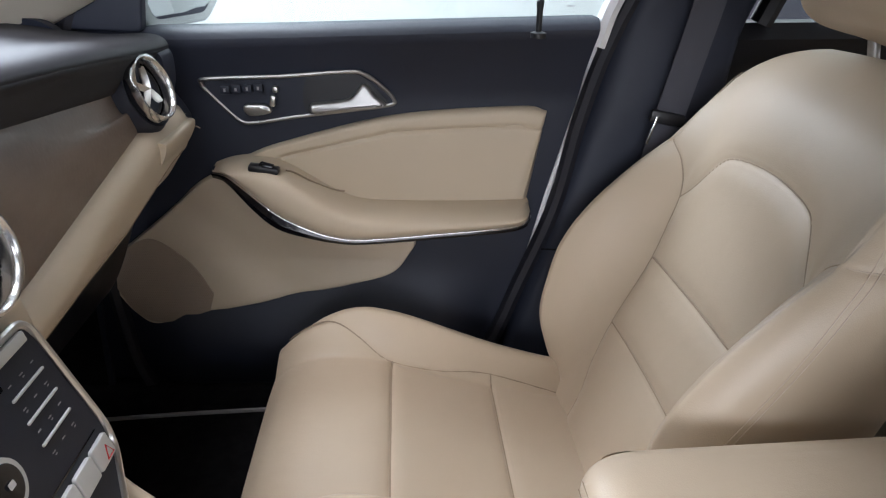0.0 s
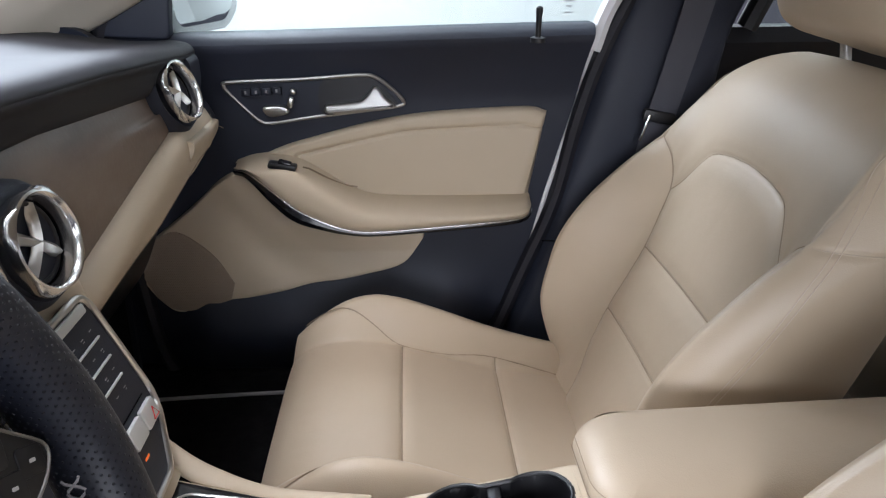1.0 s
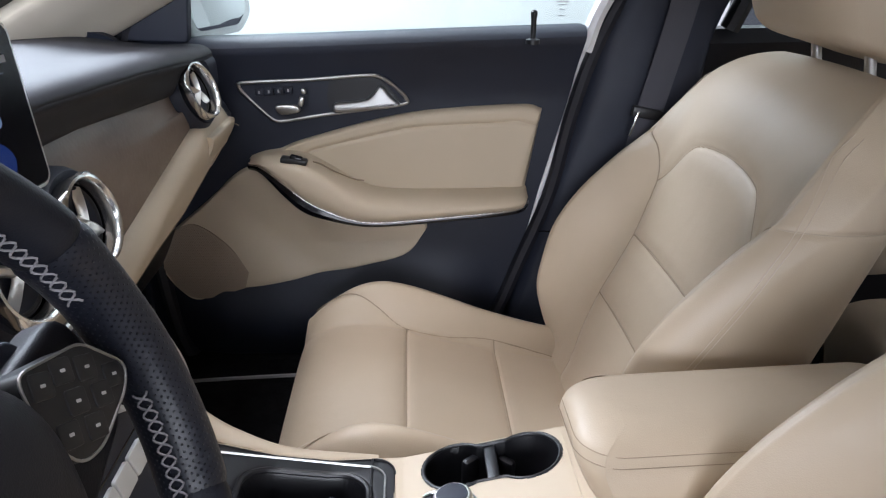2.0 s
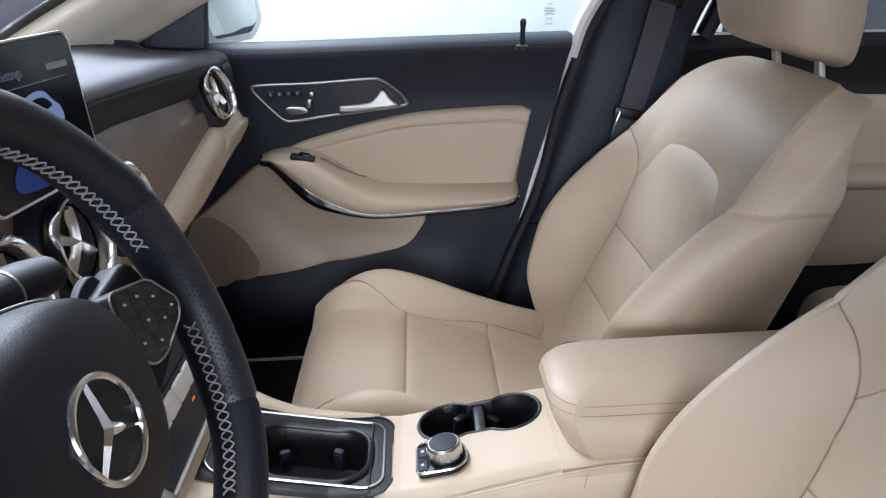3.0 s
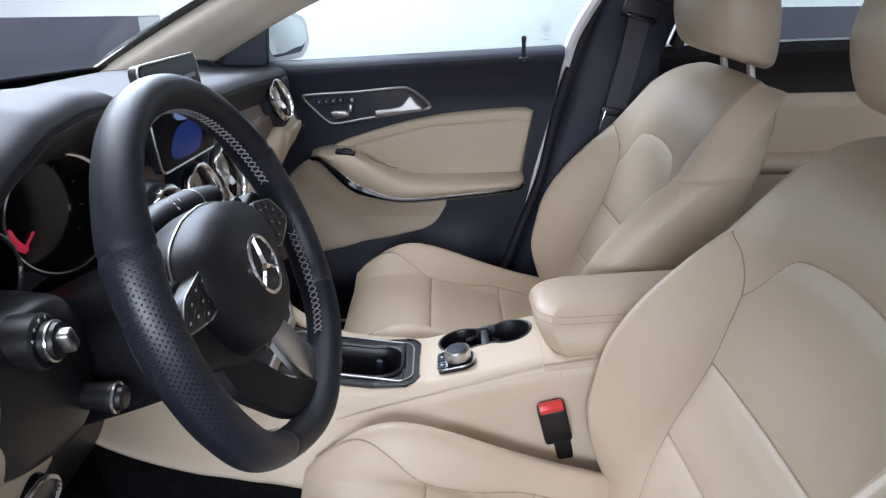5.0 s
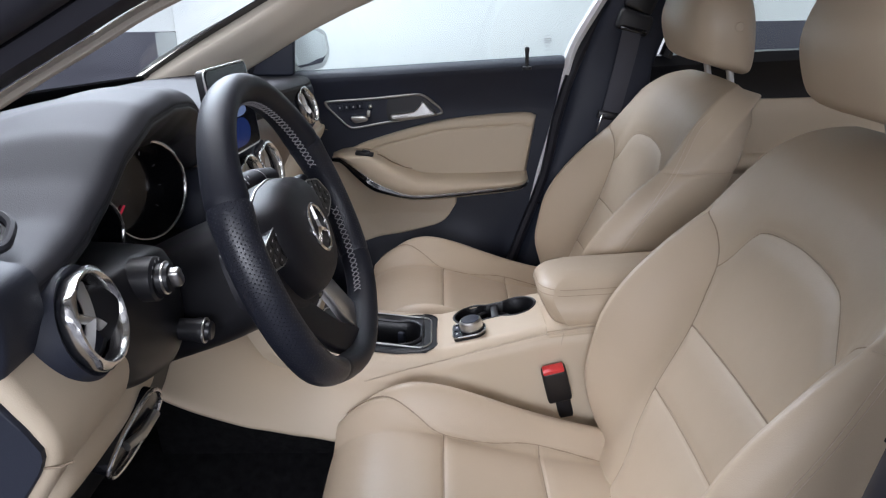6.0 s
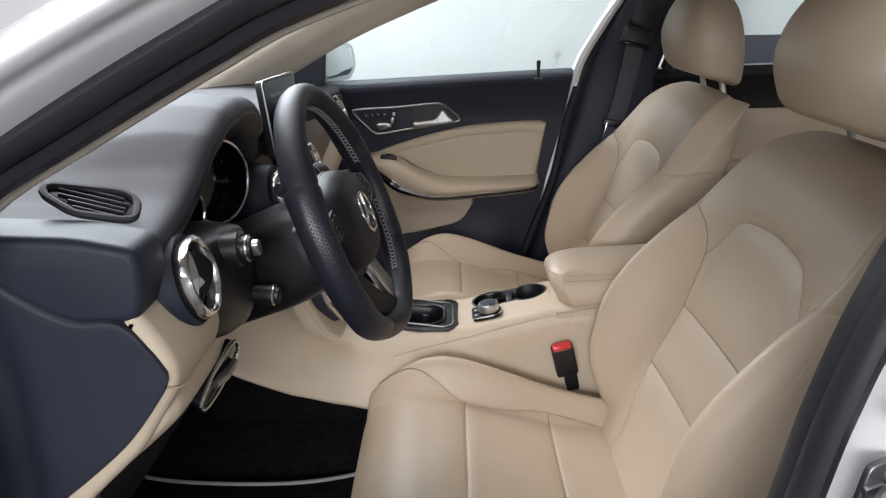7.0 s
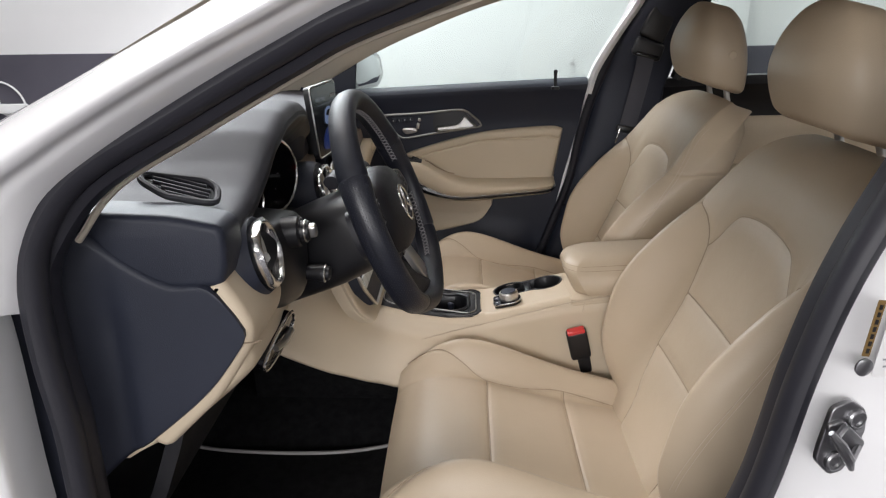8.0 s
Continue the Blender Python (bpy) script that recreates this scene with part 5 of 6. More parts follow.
M1, M2, M3 = np.zeros((ny, nx), bool), np.zeros((ny, nx), bool), np.zeros((ny, nx), bool)
for j, y in enumerate(np.linspace(CY - 0.078, CY + 0.090, ny)):
    for i, x in enumerate(np.linspace(-0.20, 0.31, nx)):
        edge = max(y - CY - 0.072, CY - 0.060 - y)
        z = con_z(x) - (0.018 * (max(0, edge) / 0.018) ** 2)
        f = in_round(x, y, *FRAME)
        t, c = in_round(x, y, *TRAY), cups(x, y)
        if f < 0:
            z -= 0.002
        z -= 0.055 * ss(0.002, -0.006, t) + 0.065 * ss(0.002, -0.006, c)
        z -= 0.005 * math.exp(-(t / 0.004) ** 2) * (t > 0)
        P[j, i] = (x, y, z)
        M1[j, i], M2[j, i], M3[j, i] = f > -0.0025 and c > 0.0022, f < 0.0005 and t > 0.0022, t < 0.0042 or c < 0.0042
part("console_top", masked(P, M1), VINYL, console, "cream console top", sharp=50)
part("tray_frame", masked(P, M2), BLACK, console, "dark frame round the front tray", sharp=50)
TR = P[:, :, 0] < 0.13
part("tray_well", masked(P, M3 & TR), BLACK, console, "black tray well", sharp=50)
part("cup_well", masked(P, M3 & ~TR), BLACK, console, "black double cup well", sharp=50)


def hole_line(fun, cx, cy, n=90):
    """The rim of an opening, found outwards from its middle."""
    out = []
    for a in np.linspace(0, 2 * math.pi, n, endpoint=False):
        r = 0.005
        while fun(cx + r * math.cos(a), cy + r * math.sin(a)) < 0 and r < 0.2:
            r += 0.0005
        x, y = cx + r * math.cos(a), cy + r * math.sin(a)
        out.append((x, y, con_z(x) - 0.0012))
    return out


part("cup_rim", tube(hole_line(cups, 0.225, 0.076), 0.0022, 8, True), BLACK, console, "black rim of the cup well")
part("tray_rim", tube(hole_line(lambda x, y: in_round(x, y, *TRAY), TRAY[0], TRAY[1]), 0.0036, 8, True), BLACK, console, "black rim of the tray well")
edge = [(x + FRAME[0], y + FRAME[1], con_z(x + FRAME[0]) - 0.0008) for x, y in round_rect(FRAME[2], FRAME[3], FRAME[4], 14)]
part("frame_edge", tube([p for p in edge if p[0] > -0.17], 0.0014, 6), BLACK, console)
for x0, y0, w, h, r in (TRAY_LINE, COVER_LINE):
    ring = [(x + x0, y + y0, con_z(x + x0) - 0.0006) for x, y in round_rect(w, h, r, 10)]
    part("tray_line", tube(ring, 0.0014, 6, True), SATIN, console, "slim silver line round the tray")
for x, a in ((-0.01, 25), (0.055, 155)):
    part("tray_grip", placed(block(0, 0, 0, 0.014, 0.010, 0.030, 0.004), pose(x, 0.036 + 0.02, 0.668, 0, 0, a)), DARK, console, "dark holder tongue")
for x, y, a in ((0.205, 0.100, 40), (0.205, 0.054, -40), (0.245, 0.098, 140), (0.245, 0.054, 220)):
    part("cup_grip", placed(block(0, 0, 0, 0.022, 0.012, 0.034, 0.005), pose(x, y, 0.682, 0, 0, a)), BLACK, console, "black cup holder tongue")
part("cup_bridge", placed(block(0, 0, 0, 0.014, 0.066, 0.008, 0.003), pose(0.226, 0.080, 0.7085, 0, -13, 0)), BLACK, console, "black bridge between the cups")
# near flank: from the top's rim down to the carpet edge
LOWZ_C = [(-0.36, 0.71), (-0.31, 0.676), (-0.19, 0.610), (-0.12, 0.582), (-0.053, 0.566), (0.05, 0.552), (0.3, 0.53), (0.66, 0.50)]
rows = []
for x in np.linspace(-0.36, 0.66, 60):
    f = ss(-0.08, -0.30, x)
    z = con_z(max(x, -0.2)) * (1 - f) + 0.88 * f
    lz = lerp(x, LOWZ_C)
    k = 1 - ss(0.32, 0.45, x) * 0.2
    g = 1 - ss(0.05, 0.22, x)
    rows.append([(x, CY - 0.077 - 0.11 * f, z - 0.0175), (x, CY - 0.081 - 0.11 * f, z - 0.030), (x, CY - 0.082 - 0.005 * g - 0.11 * f, z - 0.05 - 0.02 * f), (x, CY - 0.083 - 0.025 * g - 0.09 * f, (z + lz) / 2), (x, CY - 0.086 - 0.05 * g - 0.05 * f, lz + 0.02), (x, CY - 0.088 - 0.056 * g - 0.045 * f, lz), (x, CY - 0.08 - 0.05 * g - 0.04 * f, lz - 0.012)])
part("console_flank", shell(surf(rows, 40, 150), 0.006, along=(0, 1, 0)), VINYL, console, "cream console flank", sharp=60)
seam = [(x, CY - 0.0836 - 0.006 * (1 - ss(0.0, 0.14, x)), z) for x, z in [tuple(q) for q in spl([(-0.01, 0.644, 0), (0.058, 0.662, 0), (0.116, 0.6755, 0), (0.213, 0.702, 0), (0.325, 0.730, 0), (0.42, 0.742, 0)], 60)[:, :2]]]
part("flank_seam", tube(seam, 0.0009, 6), FAINT_SEAM, console)
seam = [(0.335, CY - 0.075, 0.7255), (0.331, CY - 0.0815, 0.715), (0.329, CY - 0.0832, 0.705)]
part("top_seam", tube(seam, 0.0007, 6), FAINT_SEAM, console)
# far flank: a cream rail, dark below
rows = []
for x in np.linspace(-0.20, 0.66, 40):
    z = con_z(x)
    rows.append([(x, CY + 0.089, z - 0.0175), (x, CY + 0.094, z - 0.026), (x, CY + 0.095, z - 0.038), (x, CY + 0.090, z - 0.045)])
part("far_rail", shell(surf(rows, 12, 80), 0.004, along=(0, -1, 0)), VINYL, console, "cream rail along the console")
rail = spl([(-0.155, 0.150, 0.80), (-0.135, 0.142, 0.765), (-0.10, 0.132, 0.735), (-0.06, 0.124, 0.712), (0.0, 0.121, 0.688), (0.1, 0.121, 0.675)], 40)
part("rail_bend", tube(rail, 0.0115, 12), VINYL, console, "cream rail that sweeps up to the dash")
rows = [[(x, CY + 0.090, con_z(x) - 0.04), (x, CY + 0.098, 0.55), (x, CY + 0.11, 0.36)] for x in np.linspace(-0.30, 0.66, 10)]
part("far_flank", shell(surf(rows, 10, 20), 0.006, along=(0, -1, 0)), CARPET, console, "black carpeted flank")
rows = [[(x, CY - 0.085 - 0.05 * (1 - ss(0.05, 0.22, x)), lerp(x, LOWZ_C) - 0.006), (x, CY - 0.10, 0.50), (x, CY - 0.13, 0.42)] for x in np.linspace(-0.36, 0.66, 12)]
part("near_flank_carpet", shell(surf(rows, 10, 20), 0.006, along=(0, 1, 0)), CARPET, console, "black carpet below the flank")
# rear of the console under the armrest
rows = [[(x, CY - 0.077, con_z(x) - 0.016), (x, CY - 0.07, con_z(x)), (x, CY, con_z(x) + 0.002), (x, CY + 0.07, con_z(x)), (x, CY + 0.088, con_z(x) - 0.016)] for x in np.linspace(0.305, 0.66, 8)]
part("console_rear", shell(surf(rows, 20, 16), 0.01, along=(0, 0, -1)), VINYL, console)

# turning controller on its plate
ctl = thing("controller_knob", (0.18, 0.005, 0.70), "silver ribbed turning controller on a small dark plate", "knob")
mk = pose(0.176, 0.004, 0.7085, 0, -11, 0) @ Matrix.Scale(0.86, 4)
pl = [(-0.032, -0.030), (0.020, -0.030), (0.034, -0.016), (0.034, 0.012), (0.018, 0.032), (-0.022, 0.036), (-0.032, 0.028)]
part("plate", plate(soft(pl), 0.008, mk @ pose(0, 0, 0.003), 0.001), GLOSS, ctl, "gloss black plate")
part("plate_rim", tube([mk @ Vector((x, y, 0.003)) for x, y in soft(pl)], 0.0016, 6, True), CHROME, ctl, "chrome rim")
part("plate_key", plate(round_rect(0.012, 0.020, 0.002), 0.003, mk @ pose(-0.024, -0.014, 0.0045), 0.001), DARK, ctl)
part("plate_key", plate(round_rect(0.012, 0.020, 0.002), 0.003, mk @ pose(-0.024, 0.014, 0.0045), 0.001), DARK, ctl)
for y in (-0.014, 0.014):
    part("key_mark", plate(round_rect(0.004, 0.004, 0.001), 0.0004, mk @ pose(-0.024, y, 0.0052), 0), WHITE_MARK, ctl)
n = 72
P = []
for r, hgt in ((0.0220, 0.004), (0.0228, 0.006), (0.0232, 0.018), (0.0224, 0.022), (0.0200, 0.0245), (0.0186, 0.0245)):
    P.append([mk @ Vector(((r + 0.0005 * (i % 2) * (0.006 <= hgt <= 0.022)) * math.cos(a) + 0.007, (r + 0.0005 * (i % 2) * (0.006 <= hgt <= 0.022)) * math.sin(a), hgt)) for i, a in enumerate(np.linspace(0, 2 * math.pi, n, endpoint=False))])
part("knob_grip", sheet(np.array(P), True, caps=True), SATIN, ctl, "ribbed silver grip", sharp=25)
part("knob_top", lathe([(0.0190, 0.0), (0.0185, 0.002), (0.012, 0.0028), (0.002, 0.003)], 40, mk @ pose(0.007, 0, 0.0236)), DARK, ctl, "dark knob top")

# armrest box
arm = thing("console_armrest", (0.46, CY, 0.74), "cream leather armrest box with twin stitching", "armrest")


def pad_ring(inset, z, swell=0.0):
    """One level of the armrest: a rounded oblong whose front leans forwards as it rises."""
    front = 0.289 + 0.028 * (max(0.0, 0.80 - z) / 0.065) ** 1.4 + 0.85 * max(0.0, inset - 0.012) - swell
    near, far = CY - 0.078 + inset - swell, CY + 0.082 - 0.55 * inset
    out = []
    r = min(0.042, 0.45 * (far - near))
    cx, cy, hw, hh = (front + 0.63) / 2, (near + far) / 2, (0.63 - front) / 2, (far - near) / 2
    for qx, qy, a0 in ((1, 1, 0), (-1, 1, 90), (-1, -1, 180), (1, -1, 270)):
        for k in range(13):
            a = radians(a0 + 7.5 * k)
            x = cx + qx * (hw - r) + r * math.cos(a)
            out.append((x, cy + qy * (hh - r) + r * math.sin(a), z + 0.05 * max(0.0, x - 0.34)))
    return out


levels = [pad_ring(i, z) for i, z in ((0.004, 0.735), (0.001, 0.742), (0.0, 0.750), (0.002, 0.764), (0.008, 0.778), (0.016, 0.789), (0.022, 0.797), (0.031, 0.804), (0.043, 0.809), (0.058, 0.812), (0.074, 0.813))]
P = surf([list(r) + [r[0]] for r in levels], 120, 60)
part("armrest_pad", sheet(P, caps=True), LEATHER, arm, "cream leather armrest pad", sharp=50)
for i, z in ((0.0130, 0.7855), (0.0190, 0.7935)):
    ring = pad_ring(i, z, 0.0004)
    path = [(0.60, ring[38][1], z + 0.013)] + [(x, ring[38][1], z + 0.05 * max(0.0, x - 0.34)) for x in (0.55, 0.48, 0.42, 0.37)] + ring[38:25:-1] + [(ring[26][0], CY + y, z) for y in (0.0, 0.02, 0.04)]
    part("stitch_line", tube(spl(path, 110), 0.0004, 5), SEAM, arm)


def buckle(x, y, z, lean):
    b = thing("belt_buckle", (x, y, z - 0.05), "black belt buckle with a red release button", "belt buckle", "belt buckles")
    m = Matrix.Translation((x, y, z)) @ Matrix.Rotation(radians(lean), 4, "Y") @ Matrix.Rotation(radians(10), 4, "X")
    part("buckle_body", placed(block(0, 0, 0, 0.042, 0.026, 0.068, 0.006, seg=3), m), BLACK, b, "black plastic body")
    part("release_button", placed(block(0, 0, 0, 0.036, 0.020, 0.012, 0.003), m @ pose(0, -0.002, 0.0315)), RED, b, "red release button")
    part("buckle_stem", placed(block(0, 0, 0, 0.026, 0.012, 0.06, 0.003), m @ pose(0.004, 0, -0.06)), BLACK, b)


buckle(0.322, -0.058, 0.637, -14)
buckle(0.335, 0.118, 0.637, -14)

# ---- steering wheel ----
WC = pose(0.004, -0.385, 1.030, 0, 0, -2.6) @ pose(0, 0, 0, 0, 68.7, 0) @ pose(0, 0, 0, 0, 0, 90) @ pose(0, 0, -0.028)
wheel = thing("steering_wheel", (-0.03, -0.388, 0.84), "black leather steering wheel with perforated grips and grey stitching", "steering wheel")


def flat_foot(a):
    return 1 - 0.10 * ss(0.55, 1.0, -math.sin(a))


def wheel_pt(a, r, h):
    """A point of the wheel: angle from its right-hand side, radius, height towards the driver."""
    return WC @ Vector((r * math.cos(a), r * math.sin(a), h))


def rim(a0, a1, mat, label="", fat=1.0):
    n, k = max(8, int(abs(a1 - a0) / 0.025)), 24
    P, uv = [], []
    for a in np.linspace(a0, a1, n):
        g = fat + 0.10 * math.exp(-(min(abs(a - radians(28)), abs(a - radians(152))) / 0.16) ** 2)
        end = 1 - 0.06 * (a in (a0, a1))
        row = []
        for q in np.linspace(0, 2 * math.pi, k, endpoint=False):
            row.append(wheel_pt(a, (0.1700 + 0.0155 * g * end * math.cos(q)) * flat_foot(a), 0.0195 * g * end * math.sin(q)))
            uv.append((a * 0.165, q * 0.018))
        P.append(row)
    part("rim", sheet(np.array(P), True, caps=True), mat, wheel, label, uv=uv)


rim(radians(27), radians(152), WHEEL_LEATHER, "smooth black leather top of the rim")
rim(radians(152), radians(231), WHEEL_PERF, "perforated black leather grip", 1.03)
rim(radians(231), radians(331), WHEEL_LEATHER, "smooth black leather foot of the rim")
rim(radians(-29), radians(27), WHEEL_PERF, "perforated black leather grip", 1.03)
# cross stitching along the inner side of the rim
for a0, a1 in ((17, 112), (-52, -6), (112, 163), (186, 230)):
    for ph in (0, 1):
        pts = []
        m = int(abs(a1 - a0) * 0.150 * math.pi / 180 / 0.0064)
        for k in range(4 * m + 1):
            a = radians(a0 + (a1 - a0) * k / (4 * m))
            q = math.pi - 0.02 - 0.20 * math.cos(math.pi * (k / 4 + ph))
            pts.append(wheel_pt(a, (0.1700 + 0.0174 * math.cos(q)) * flat_foot(a), 0.0216 * math.sin(q)))
        part("cross_stitch", tube(pts, 0.0007, 5), GREY_THREAD, wheel, "pale grey cross stitching")
# airbag pad
HUB = WC @ pose(0, 0, -0.010)
pad = [(-0.084, 0.024), (-0.068, 0.050), (-0.030, 0.063), (0.0, 0.065), (0.030, 0.063), (0.068, 0.050), (0.084, 0.024), (0.081, -0.012), (0.066, -0.042), (0.042, -0.061), (0.0, -0.067), (-0.042, -0.061), (-0.066, -0.042), (-0.081, -0.012)]
rows = []
for t, h in ((1.0, -0.036), (1.03, -0.016), (1.0, 0.002), (0.93, 0.015), (0.78, 0.024), (0.5, 0.0285), (0.2, 0.030), (0.02, 0.030)):
    rows.append([tuple(HUB @ Vector((x * t, y * t, h))) for x, y in pad])
part("airbag_pad", sheet(surf(rows, 84, 40, True), True, caps=True), WHEEL_PAD, wheel, "dark grained airbag pad", sharp=70)
line = [HUB @ Vector((x * 1.04, y * 1.04, -0.009)) for x, y in smooth_outline(pad, 84)]
part("pad_line", tube(line[:84], 0.0010, 6, True), SATIN, wheel, "thin silver line round the pad")
# badge: ring and three bars
badge = part("badge_ring", tube([HUB @ Vector((0.0268 * math.cos(a), 0.0268 * math.sin(a), 0.0305)) for a in np.linspace(0, 2 * math.pi, 60, endpoint=False)], 0.0021, 8, True), CHROME, wheel, "chrome badge ring")
part("badge_disc", lathe([(0.026, 0.0), (0.025, 0.001), (0.002, 0.0012)], 40, HUB @ pose(0, 0, 0.0285)), WHEEL_PAD, badge)
for q in (90, 210, 330):
    a = radians(q)
    c, s = math.cos(a), math.sin(a)
    P = [[HUB @ Vector((r * c - d * s, r * s + d * c, 0.030 + e)) for d, e in ((-w, 0), (0, 0.0028), (w, 0), (0, -0.001))] for r, w in ((0.0, 0.0040), (0.010, 0.0024), (0.0262, 0.0006))]
    part("badge_bar", sheet(np.array(P), True, caps=True), CHROME, badge, "chrome badge bar", sharp=20)
# spoke frame: two side arms and a foot, one dark shell
half = [(0.0, 0.034), (0.07, 0.034), (0.118, 0.040), (0.152, 0.044), (0.162, 0.0), (0.152, -0.026), (0.122, -0.034), (0.086, -0.048), (0.060, -0.066), (0.040, -0.074), (0.020, -0.077), (0.0, -0.077)]
shape = half + [(-x, y) for x, y in reversed(half[1:-1])]
part("spoke_frame", plate(soft(shape, 0.016), 0.018, WC @ pose(0, 0, -0.013), 0.006, 3), WHEEL_PAD, wheel, "dark frame with two side arms and a foot", sharp=50)
for s in (-1, 1):
    pod = [(s * 0.080, 0.042), (s * 0.128, 0.031), (s * 0.151, 0.004), (s * 0.140, -0.005), (s * 0.102, -0.014), (s * 0.084, -0.010), (s * 0.074, 0.012)]
    if s < 0:
        pod = [(x + 0.010, 0.013 + (y - 0.010) * 0.66) for x, y in pod]
    pod_m = WC @ pose(0, 0, 0.0035 if s > 0 else 0.0005)
    pp = part("button_pod", plate(soft(pod, 0.008), 0.020, pod_m, 0.0015), BLACK, wheel, "black button pod")
    part("pod_frame", tube([pod_m @ Vector((x, y, 0)) for x, y in soft(pod, 0.008)], 0.0008, 6, True), LEVER, pp, "thin silver frame")
    squash, rise = (0.66, 0.013) if s < 0 else (1.0, 0.010)
    for x, y in ((0.090, 0.030), (0.106, 0.028), (0.122, 0.020), (0.104, 0.012), (0.088, 0.004), (0.122, 0.004), (0.106, -0.004), (0.137, 0.006)):
        part("pod_key", plate(round_rect(0.0150, 0.0125 * squash, 0.002), 0.003, pod_m @ pose(s * x + (0.010 if s < 0 else 0.0), rise + (y - 0.010) * squash, 0.0007, 0, 0, -s * 22), 0.0006), BLACK, pp)
        part("key_mark", plate(round_rect(0.0034, 0.0016, 0.0006), 0.0003, pod_m @ pose(s * x + (0.010 if s < 0 else 0.0), rise + (y - 0.010) * squash, 0.0012, 0, 0, -s * 22), 0), WHITE_MARK, pp)
    prong = [(s * 0.006, -0.058), (s * 0.050, -0.056), (s * 0.078, -0.132), (s * 0.070, -0.152), (s * 0.034, -0.157), (s * 0.014, -0.112)]
    if s < 0:
        prong = [(-0.084, -0.032), (-0.036, -0.066), (-0.008, -0.108), (0.026, -0.134), (0.030, -0.157), (-0.012, -0.155), (-0.052, -0.122), (-0.086, -0.076)]
    # the left prong's shade is painted: dark material in place of the silver
    part("silver_prong", plate(soft(prong, 0.010), 0.010, WC @ pose(0, -0.002, -0.020, -9, s * 4, 0), 0.003, 3), SATIN if s > 0 else WHEEL_PAD, wheel, "satin silver lower prong" if s > 0 else "lower prong, painted dark for the shade on it")
part("foot_recess", plate(soft([(-0.010, -0.060), (0.010, -0.060), (0.010, -0.0765), (-0.010, -0.0765)], 0.004), 0.004, WC @ pose(0, 0, -0.0122), 0.001), GLOSS, wheel, "gloss black recess between the prongs")

# ---- far side trim ----
bt = thing("pillar_trim", (0.55, 0.74, 0.5), "dark plastic trim on the pillar behind the passenger door", "pillar trim", kind="structure")
rows = []
for z, xl, xr in ((0.42, 0.29, 0.60), (0.58, 0.338, 0.61), (0.725, 0.382, 0.62), (0.81, 0.402, 0.63), (0.97, 0.446, 0.66), (1.10, 0.478, 0.68), (1.22, 0.535, 0.72), (1.34, 0.60, 0.76), (1.42, 0.64, 0.79)):
    dy = 0.0 if z < 1.1 else (z - 1.1) * 0.22
    rows.append([(xl, 0.772 - dy, z), (xl + 0.012, 0.752 - dy, z), (xl + 0.04, 0.738 - dy, z), ((xl + xr) / 2, 0.732 - dy, z), (xr - 0.02, 0.736 - dy, z), (xr, 0.76 - dy, z)])
part("trim_panel", shell(surf(rows, 40, 60), 0.01, along=(0, 1, 0)), DARK, bt, sharp=60)
part("trim_line", tube(spl([(0.385, 0.741, 0.725), (0.45, 0.732, 0.727), (0.60, 0.733, 0.73)], 20), 0.0012, 6), GLOSS, bt)
belt = thing("seat_belt", (0.57, 0.70, 0.9), "dark seat belt hanging from its guide on the pillar", "seat belt")
P = surf([[(x - 0.024, y, z), (x, y - 0.002, z), (x + 0.024, y, z)] for x, y, z in ((0.598, 0.690, 1.17), (0.590, 0.698, 1.11), (0.576, 0.700, 1.04), (0.560, 0.698, 0.97), (0.545, 0.692, 0.90), (0.53, 0.69, 0.80), (0.51, 0.70, 0.62))], 8, 40)
part("webbing", shell(P, 0.0016, along=(0, 1, 0)), WEBBING, belt, "dark woven webbing")
part("belt_guide", placed(block(0, 0, 0, 0.085, 0.030, 0.052, 0.012, seg=4), pose(0.604, 0.706, 1.185, 0, 18, 0)), BLACK, belt, "black plastic belt guide")
part("guide_slot", placed(block(0, 0, 0, 0.066, 0.010, 0.012, 0.004), pose(0.600, 0.690, 1.168, 0, 14, 0)), GLOSS, belt)
part("height_slider", placed(block(0, 0, 0, 0.075, 0.022, 0.10, 0.012, seg=3), pose(0.628, 0.705, 1.255, 0, 24, 0)), BLACK, belt, "black height slider")
part("belt_tongue", placed(block(0, 0, 0, 0.055, 0.012, 0.020, 0.004), pose(0.553, 0.694, 0.962, 0, 10, 0)), BLACK, belt, "black tongue housing")
part("tongue_plate", placed(block(0, 0, 0, 0.004, 0.008, 0.045, 0.001), pose(0.530, 0.690, 0.945, 0, 16, 0)), CHROME, belt, "steel tongue plate")

# passenger A-pillar trim and mirror corner
ap = thing("front_pillar_trim", (-0.2, 0.68, 1.08), "cream trim on the slanting windscreen pillar", "pillar trim", kind="structure")
glass_side = [(-0.60, 1.050), (-0.48, 1.118), (-0.336, 1.195), (-0.246, 1.247), (-0.10, 1.322), (0.05, 1.378), (0.3, 1.42)]
door_side = [(-0.46, 1.035), (-0.34, 1.100), (-0.219, 1.167), (-0.14, 1.206), (-0.049, 1.246), (0.12, 1.31), (0.35, 1.37)]
